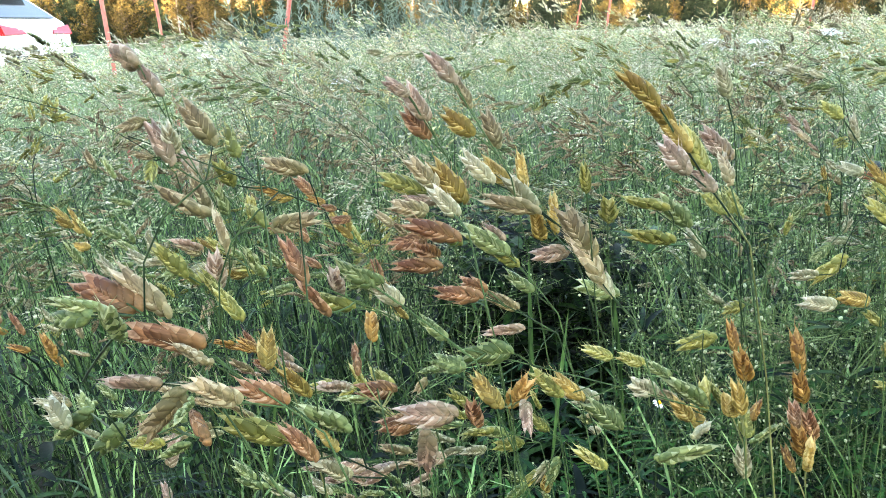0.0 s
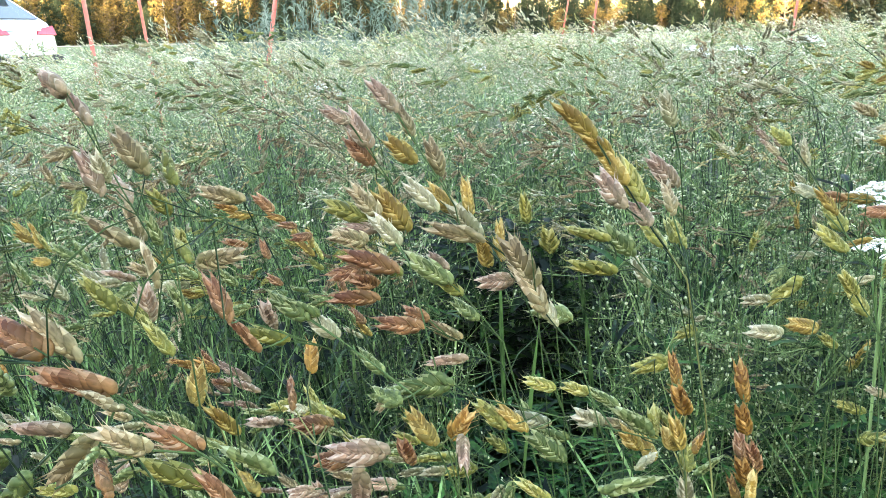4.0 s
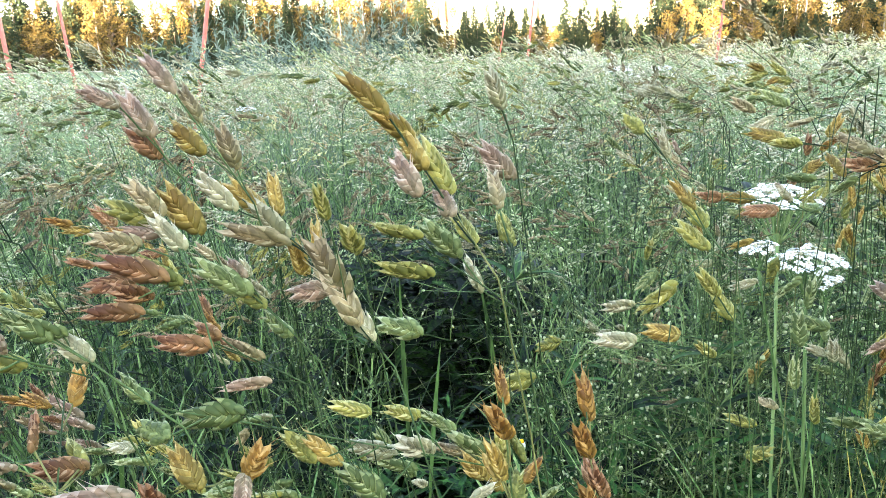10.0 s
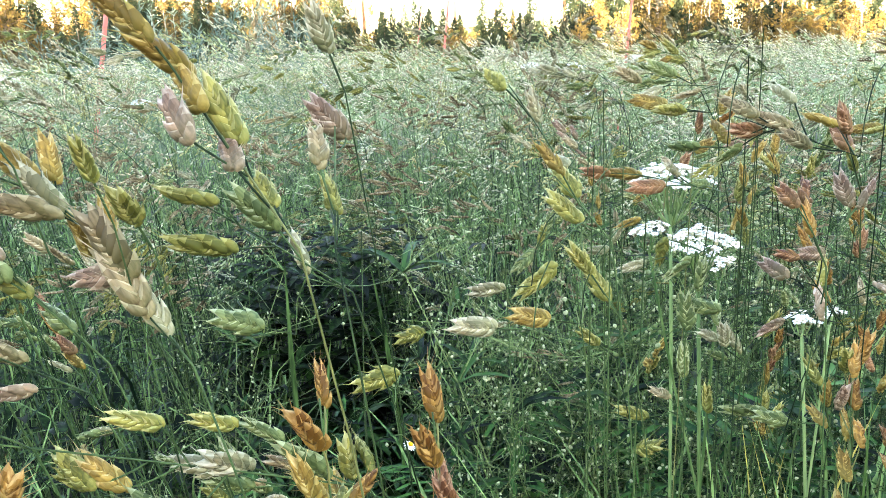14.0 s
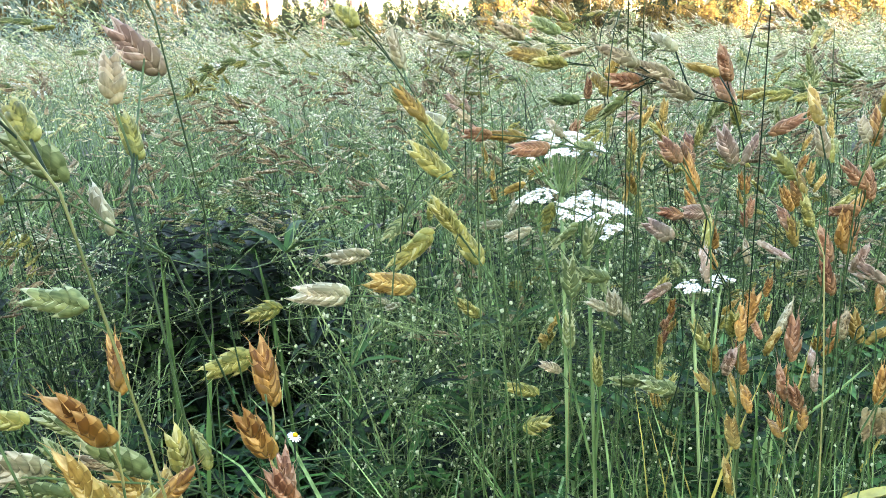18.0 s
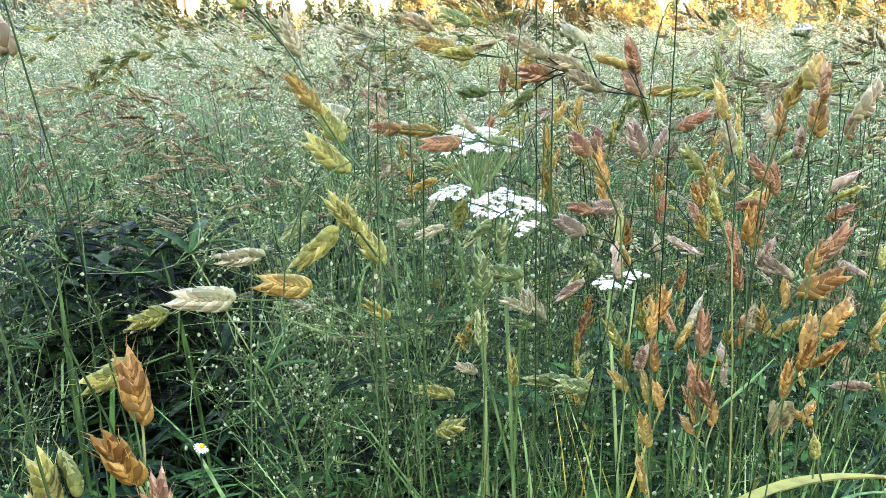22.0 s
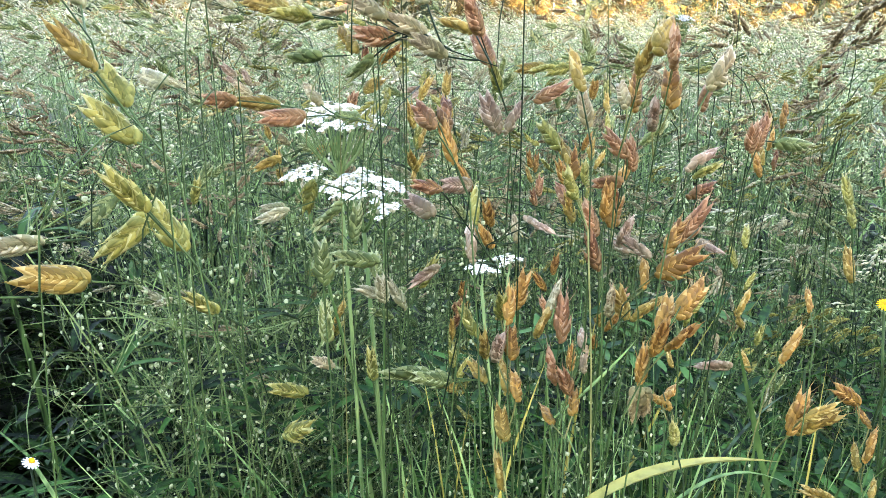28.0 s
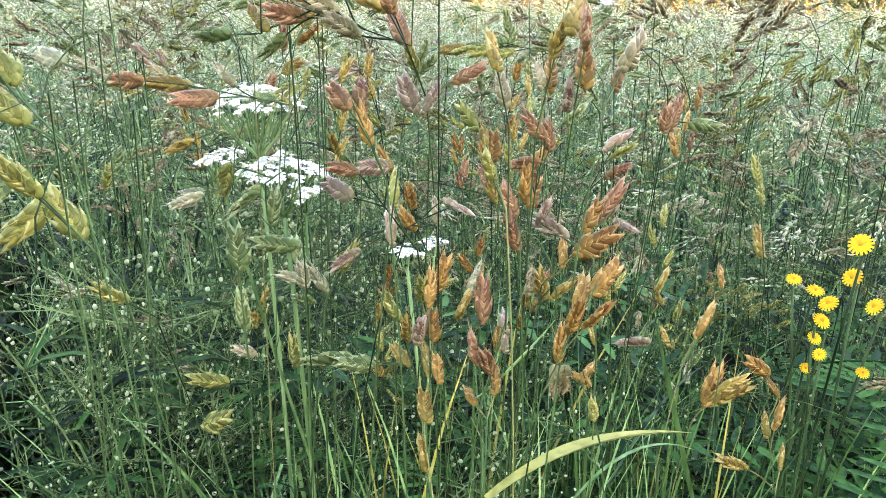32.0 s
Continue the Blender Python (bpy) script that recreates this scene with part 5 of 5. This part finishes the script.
# ---- wiry herb with round seed capsules ----
def capsule_herb(seed):
    rng = np.random.default_rng(seed)
    st, pods = Soup(), Soup()
    ball = Soup()
    lemma(ball, np.zeros(3), (0, 0, 1), np.array((1.0, 0, 0)), 0.0029, 0.0026, POD, 6, 3)
    h = rng.uniform(0.36, 0.48)
    main = bend((0, 0, 0), (rng.normal(0, 0.03), rng.normal(0, 0.03), h * 0.5), (rng.normal(0, 0.05), rng.normal(0, 0.05), h), 6)
    tube(st, main, 0.0008, 0.0004, 4, POD_STEM)
    for i in range(16):
        p = main[int(rng.integers(2, 7))]
        a = rng.uniform(0, 6.3)
        e = p + (math.cos(a) * rng.uniform(0.03, 0.13), math.sin(a) * rng.uniform(0.03, 0.13), rng.uniform(-0.02, 0.08))
        br = bend(p, (p + e) / 2 + rng.normal(0, 0.028, 3) + (0, 0, 0.012), e, 5)
        tube(st, br, 0.00042, 0.00026, 3, POD_STEM)
        for j in range(5):
            q = br[int(rng.integers(1, 4))]
            w = unit(rng.normal(0, 1, 3) + (0, 0, 0.5))
            t = q + w * rng.uniform(0.010, 0.026)
            tube(st, [q, t], 0.00026, 0.0002, 3, POD_STEM)
            pods.put(ball, [aim(t, w, 0, rng.uniform(0.6, 1.25))])
        if i % 2 == 0:
            d = unit((math.cos(a), math.sin(a), 0.2))
            ribbon(st, bend(p, p + d * 0.015 + (0, 0, 0.01), p + d * 0.04, 3), 0.006, np.cross(d, (0, 0, 1)), HERB_SHADED)
    root = tagged(new("capsule_herb", st.mesh("stems")), "wiry pale green herb covered in tiny round seed capsules", "herb", "herbs with seed capsules")
    tagged(part("capsule_spray", pods.mesh("capsule_spray"), root, "tiny round pale green capsules"), kind="stuff")
    return root


HERBS = [capsule_herb(60 + i) for i in range(5)]
rng = np.random.default_rng(5)
spots = []
while len(spots) < 135:
    r, a = 0.36 + 0.80 * rng.random() ** 0.75, radians(90 + rng.uniform(-62, 12))
    x, y = EYE_X + r * math.cos(a), EYE_Y + r * math.sin(a)
    if not clear(x, y) and not (0.2 < x < 0.46 and y > 0.92):
        spots.append((x, y, r))
spots += [(rng.uniform(0.20, 0.46), rng.uniform(0.64, 0.88), 0.5) for _ in range(18)]      # low ones before the gap
spots += [(rng.uniform(0.46, 0.74), rng.uniform(0.80, 1.15), 2.0) for _ in range(20)]       # tall ones behind the yarrow
for i, (x, y, r) in enumerate(spots):
    m = Matrix.Translation((x, y, 0)) @ Matrix.Rotation(rng.uniform(0, 6.3), 4, "Z")
    k = rng.uniform(0.85, 1.1) if r < 0.6 else rng.uniform(1.0, 1.3) if r < 1.5 else rng.uniform(1.25, 1.5)
    if 0.22 < x < 0.44 and y > 0.5:
        k *= 0.85
    if i < 5:
        HERBS[i].matrix_basis = m
        HERBS[i].scale = (k, k, k)
    else:
        copy_thing(HERBS[i % 5], m).scale = (k, k, k)


# ---- vetch and undergrowth ----
def vetch_leaf(s, at, way, length, rng):
    side = unit(np.cross(way, (0, 0, 1)))
    pts = bend(at, at + way * length * 0.5 + (0, 0, length * 0.25), at + way * length, 10)
    tube(s, pts, 0.0008, 0.0003, 3, VETCH)
    for i in range(1, 11):
        for sg in (-1, 1):
            d = unit(side * sg + way * 0.45 + rng.normal(0, 0.1, 3))
            p = pts[i]
            ribbon(s, [p, p + d * 0.006, p + d * 0.013, p + d * 0.018], 0.0052, np.cross(d, (0.1, 0.1, 1)), VETCH, 0.1)


VETCHES = []
for v in range(4):
    rng = np.random.default_rng(80 + v)
    s = Soup()
    for i in range(9):
        a = rng.uniform(0, 6.3)
        p = np.array((0, 0, 0.10 + 0.03 * i))
        vetch_leaf(s, p, unit((math.cos(a), math.sin(a), rng.uniform(-0.1, 0.4))), rng.uniform(0.09, 0.14), rng)
    st = Soup()
    tube(st, bend((0, 0, 0), (0.02, 0, 0.2), (0, 0, 0.37), 5), 0.0012, 0.0006, 4, STEM_SHADED)
    root = tagged(new("vetch_plant", st.mesh("stem")), "vetch with dark green feathered leaves low in the grass", "herb", "vetch in the undergrowth")
    part("leaves", s.mesh("leaves"), root)
    VETCHES.append(root)
rng = np.random.default_rng(6)
for i in range(34):
    if i % 2 or i % 4:
        x, y = rng.uniform(0.68, 1.1), rng.uniform(0.42, 0.80)
    else:
        x, y = rng.uniform(0.25, 0.8), rng.uniform(0.62, 1.0)
    m = Matrix.Translation((x, y, 0)) @ Matrix.Rotation(rng.uniform(0, 6.3), 4, "Z")
    k = rng.uniform(1.2, 1.55) if i % 2 else rng.uniform(0.9, 1.3)
    if i < 4:
        VETCHES[i].matrix_basis = m
        VETCHES[i].scale = (k, k, k)
    else:
        copy_thing(VETCHES[i % 4], m).scale = (k, k, k)

# low leaves in the shade-darkened green, so that the gaps read deep
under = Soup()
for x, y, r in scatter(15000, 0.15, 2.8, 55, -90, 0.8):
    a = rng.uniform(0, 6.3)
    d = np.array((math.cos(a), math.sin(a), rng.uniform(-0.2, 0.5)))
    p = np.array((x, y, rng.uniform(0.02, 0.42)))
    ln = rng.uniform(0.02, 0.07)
    ribbon(under, bend(p, p + d * ln * 0.5 + (0, 0, 0.01), p + d * ln, 3), rng.uniform(0.006, 0.018), np.cross(d, (0, 0, 1)), HERB_SHADED)
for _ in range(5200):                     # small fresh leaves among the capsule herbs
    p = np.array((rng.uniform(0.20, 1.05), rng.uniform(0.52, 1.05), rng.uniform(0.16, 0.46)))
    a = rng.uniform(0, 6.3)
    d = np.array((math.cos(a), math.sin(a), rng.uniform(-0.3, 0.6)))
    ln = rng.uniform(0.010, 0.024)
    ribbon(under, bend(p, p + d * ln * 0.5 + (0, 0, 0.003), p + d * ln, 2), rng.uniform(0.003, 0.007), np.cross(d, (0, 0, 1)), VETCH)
for _ in range(1800):                     # thick leaves closing the back of the trodden gap, its shade put into their colour
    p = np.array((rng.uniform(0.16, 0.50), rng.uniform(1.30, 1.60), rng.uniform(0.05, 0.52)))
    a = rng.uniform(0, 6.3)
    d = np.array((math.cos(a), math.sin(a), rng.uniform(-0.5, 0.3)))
    ribbon(under, bend(p, p + d * 0.025 + (0, 0, 0.01), p + d * 0.05, 3), rng.uniform(0.012, 0.024), np.cross(d, (0, 0, 1)), HERB_SHADED)
tagged(new("undergrowth_leaves", under.mesh("undergrowth_leaves")), "leafy undergrowth at the foot of the grass, its green darkened as if in shade", "undergrowth", kind="stuff")


# ---- yarrow ----
def floret_mesh():
    s = Soup()
    for j in range(5):
        a = 2 * math.pi * j / 5
        c, sn = math.cos(a), math.sin(a)
        pts = [(0.0007, -0.0004, 0.0), (0.0007, 0.0004, 0.0), (0.0018, 0.0011, 0.0004), (0.0029, 0.0007, 0.0001), (0.0029, -0.0007, 0.0001), (0.0018, -0.0011, 0.0004)]
        s.add([(x * c - y * sn, x * sn + y * c, z) for x, y, z in pts], [(0, 2, 1), (0, 5, 2), (5, 4, 2), (4, 3, 2)], WHITE)
    lemma(s, np.array((0, 0, -0.003)), (0, 0, 1), np.array((1.0, 0, 0)), 0.0042, 0.0022, CREAM, 6, 2)
    return s.mesh("floret")


FLORET = floret_mesh()


def yarrow(foot, crowns, seed, each=True):
    """A yarrow plant; crowns: (x, y, z, radius) of each flat flower head."""
    rng = np.random.default_rng(seed)
    st = Soup()
    heads = []
    main = None
    for cx, cy, cz, rad in sorted(crowns, key=lambda q: -q[3]):
        c = np.array((cx, cy, cz))
        f = np.array((*foot, 0.0)) + rng.normal(0, 0.006, 3) * (1, 1, 0)
        fork = c + (0, 0, -rad * 1.5)
        if main is None:
            main = bend(f, (f + fork) / 2 + (0.01, 0.0, 0.05), fork, 8)
            tube(st, main, 0.0017, 0.0011, 6, YARROW_STEM)
        else:
            f = main[-3]
            tube(st, bend(f, (f + fork) / 2 + (0.0, 0.0, -0.01), fork, 6), 0.0010, 0.0008, 5, YARROW_STEM)
        for i in range(6 if f[2] < 0.2 else 0):
            p = f + (fork - f) * (0.35 + 0.1 * i)
            a = 2.4 * i
            d = np.array((math.cos(a), math.sin(a), 0.35))
            q = bend(p, p + d * 0.03 + (0, 0, 0.01), p + d * 0.06, 6)
            for j in range(1, 7):
                for sg in (-1, 1):
                    e = unit(np.cross(d, (0, 0, 1)) * sg + d * 0.5)
                    ribbon(st, [q[j], q[j] + e * 0.005, q[j] + e * 0.010], 0.0016, np.cross(e, (0, 0, 1)), HERB_SHADED)
        k = int(95 * (rad / 0.024) ** 2)
        for i in range(k):
            rr = rad * math.sqrt((i + 0.5) / k)
            a = 2.39996 * i
            at = c + (rr * math.cos(a) + rng.normal(0, 0.0012), rr * math.sin(a) + rng.normal(0, 0.0012), -0.38 * rr * rr / rad + rng.normal(0, 0.0012))
            heads.append((at, unit((0.35 * math.cos(a) * rr / rad, 0.35 * math.sin(a) * rr / rad, 1) + rng.normal(0, 0.15, 3)), rng.uniform(0.8, 1.15)))
            if i % 3 == 0:
                hub = fork + (at - fork) * 0.45 + (0, 0, -0.004)
                if i % 9 == 0:
                    tube(st, [fork, hub], 0.0009, 0.0007, 3, YARROW_STEM)
                tube(st, [hub, at + (0, 0, -0.002)], 0.0006, 0.0004, 3, YARROW_STEM)
    root = tagged(new("yarrow", st.mesh("stem")), "white yarrow with flat clustered flower heads above the grass", "flower", "white yarrow")
    if each:
        for at, way, k in heads:
            part("floret", FLORET, root).matrix_basis = Matrix(aim(at, way, rng.uniform(0, 6.3), k).tolist())
    else:
        j = Soup()
        flat = Soup()
        for i in range(5):
            a = 2 * math.pi * i / 5
            flat.add([(0, 0, 0), (0.003 * math.cos(a - 0.5), 0.003 * math.sin(a - 0.5), 0.0004), (0.003 * math.cos(a + 0.5), 0.003 * math.sin(a + 0.5), 0.0004)], [(0, 1, 2)], WHITE)
        j.put(flat, [aim(at, way, 0, k * 2.2) for at, way, k in heads])
        tagged(part("flower_mass", j.mesh("flower_mass"), root, "flat white flower heads"), kind="stuff")
    return root


yarrow((0.550, 0.745), [(0.536, 0.736, 0.726, 0.027)], 1)
yarrow((0.545, 0.69), [(0.493, 0.678, 0.704, 0.011), (0.522, 0.674, 0.698, 0.020), (0.529, 0.664, 0.684, 0.009)], 2)
yarrow((0.650, 0.72), [(0.622, 0.712, 0.622, 0.010), (0.645, 0.715, 0.624, 0.009)], 3)
for i, (x, y, z, r) in enumerate(((0.36, 3.75, 0.70, 0.05), (1.15, 3.0, 0.74, 0.04), (1.35, 3.1, 0.73, 0.04), (-0.15, 2.6, 0.70, 0.03), (1.05, 2.3, 0.70, 0.03),
                                  (1.75, 3.4, 0.74, 0.05), (2.9, 2.6, 0.78, 0.05), (3.0, 2.7, 0.76, 0.05), (-1.5, 5.5, 0.75, 0.06))):
    yarrow((x, y), [(x, y, z, r), (x + 0.05, y + 0.03, z - 0.03, r * 0.6)], 10 + i, False)


# ---- yellow hawksbeard ----
def ray_flower():
    s = Soup()
    for ring, (k, rad, lift) in enumerate(((16, 0.0105, 0.10), (13, 0.0085, 0.35), (9, 0.006, 0.7))):
        for j in range(k):
            a = 2 * math.pi * (j + 0.4 * ring) / k
            d = unit((math.cos(a), math.sin(a), lift))
            sd = np.array((-math.sin(a), math.cos(a), 0))
            p0, p1, p2 = d * 0.0015, d * rad * 0.6, d * rad + np.array((0, 0, -0.001))
            s.add([p0 - sd * 0.0006, p0 + sd * 0.0006, p1 + sd * 0.0013, p2 + sd * 0.0010, p2 - sd * 0.0010, p1 - sd * 0.0013],
                  [(0, 1, 2), (0, 2, 5), (5, 2, 3), (5, 3, 4)], YELLOW)
    eye = Soup()
    lemma(s, np.array((0, 0, -0.001)), (0, 0, 1), np.array((1.0, 0, 0)), 0.005, 0.006, ORANGE, 7, 3)
    lemma(eye, np.array((0, 0, -0.009)), (0, 0, 1), np.array((1.0, 0, 0)), 0.012, 0.0085, STEM_SHADED, 7, 3)
    return s.mesh("petals"), eye.mesh("calyx")


PETALS, CALYX = ray_flower()
rng = np.random.default_rng(9)
YELLOW_HEADS = [
    (0.835, 0.532, 0.636, 1.15), (0.839, 0.571, 0.600, 0.8), (0.847, 0.538, 0.610, 1.0), (0.844, 0.558, 0.595, 0.9), (0.837, 0.545, 0.592, 1.0),
    (0.830, 0.515, 0.602, 0.9), (0.832, 0.545, 0.581, 0.9), (0.836, 0.549, 0.566, 0.75), (0.834, 0.543, 0.557, 0.7), (0.834, 0.515, 0.556, 0.65), (0.836, 0.551, 0.543, 0.6),
]
for x, y, z, k in YELLOW_HEADS:
    st = Soup()
    at = np.array((x, y, z))
    f = np.array((0.86 + rng.normal(0, 0.02), 0.55 + rng.normal(0, 0.02), 0))
    way = unit((-0.5 + rng.normal(0, 0.3), -0.3 + rng.normal(0, 0.3), 0.8))
    tube(st, bend(f, f + (at - f) * (0.4, 0.4, 0.7), at - way * 0.009 * k, 7), 0.0014, 0.0009, 5, STEM_SHADED)
    root = tagged(new("hawksbeard", st.mesh("stem")), "yellow dandelion-like flower on a thin stem", "flower", "yellow hawksbeard")
    pm = Matrix(aim(at, way, 0, k * 0.62).tolist())
    part("petals", PETALS, root, "bright yellow ray petals").matrix_basis = pm
    part("calyx", CALYX, root).matrix_basis = pm


# ---- broad leaf blades ----
def broad_blade(points, width, mat, label):
    s = Soup()
    a, b, c = (np.array(p, float) for p in points)
    d = unit(c - a)
    ribbon(s, bend(a, b, c, 12), width, np.cross(d, (0.1, 0.4, 1)), mat, 0.2)
    tagged(new("broad_leaf_blade", s.mesh("broad_leaf_blade")), label, "leaf", "broad grass blades")


broad_blade(((0.521, 0.509, 0.602), (0.557, 0.501, 0.625), (0.601, 0.48, 0.616)), 0.0125, BLADE_YELLOW, "broad yellow-green blade arching over the stems")
broad_blade(((0.575, 0.53, 0.545), (0.612, 0.52, 0.602), (0.640, 0.497, 0.581)), 0.005, BLADE_LIGHT, "narrow green blade bent over at its tip")
broad_blade(((0.370, 0.93, 0.42), (0.364, 0.935, 0.55), (0.352, 0.955, 0.622)), 0.006, BLADE_SHADED, "broad green blade beside the dark gap")
broad_blade(((0.275, 0.93, 0.42), (0.273, 0.94, 0.52), (0.277, 0.962, 0.632)), 0.006, BLADE_SHADED, "broad green blade beside the dark gap")
broad_blade(((0.290, 0.90, 0.40), (0.300, 0.90, 0.50), (0.312, 0.92, 0.565)), 0.005, BLADE_SHADED, "broad green blade beside the dark gap")
broad_blade(((0.532, 0.53, 0.630), (0.551, 0.523, 0.646), (0.563, 0.52, 0.661)), 0.0050, BLADE_LIGHT, "short light green blade crossing the ripe stems")
broad_blade(((0.655, 0.50, 0.52), (0.640, 0.523, 0.610), (0.637, 0.532, 0.640)), 0.0030, BLADE_SHADED, "long green blade leaning among stems")
broad_blade(((0.615, 0.53, 0.555), (0.645, 0.526, 0.603), (0.668, 0.52, 0.609)), 0.0045, BLADE_BLUE_SHADED, "blue-green blade bent among the ripe stems")
broad_blade(((0.578, 0.507, 0.56), (0.592, 0.509, 0.604), (0.602, 0.509, 0.620)), 0.0045, BLADE_LIGHT, "upright green blade among the ripe stems")


# ---- a single chamomile ----
def chamomile(at, foot):
    st, petals, disc = Soup(), Soup(), Soup()
    at = np.array(at)
    way = unit((0.35, -0.2, 0.7))
    tube(st, bend(foot, (at[0], at[1], at[2] * 0.6), at - way * 0.002, 7), 0.0009, 0.0006, 5, STEM_SHADED)
    pose4 = aim(at, way)
    ray = Soup()
    for j in range(13):
        a = 2 * math.pi * j / 13
        d, sd = np.array((math.cos(a), math.sin(a), -0.15)), np.array((-math.sin(a), math.cos(a), 0.0))
        ray.add([d * 0.0018 - sd * 0.0005, d * 0.0018 + sd * 0.0005, d * 0.005 + sd * 0.0011, d * 0.0075 + sd * 0.0007, d * 0.0075 - sd * 0.0007, d * 0.005 - sd * 0.0011],
                [(0, 1, 2), (0, 2, 5), (5, 2, 3), (5, 3, 4)], WHITE)
    petals.put(ray, [pose4 @ np.diag((0.62, 0.62, 0.9, 1))])
    dome = Soup()
    lemma(dome, np.array((0, 0, -0.001)), (0, 0, 1), np.array((1.0, 0, 0)), 0.0048, 0.0052, YELLOW, 8, 4)
    disc.put(dome, [pose4 @ np.diag((0.75, 0.75, 0.75, 1))])
    root = tagged(new("chamomile", st.mesh("stem")), "small white chamomile flower low among the herbs", "flower")
    part("petals", petals.mesh("petals"), root, "white ray petals")
    part("disc", disc.mesh("disc"), root, "yellow domed disc")


chamomile((0.357, 0.752, 0.543), (0.37, 0.77, 0.0))
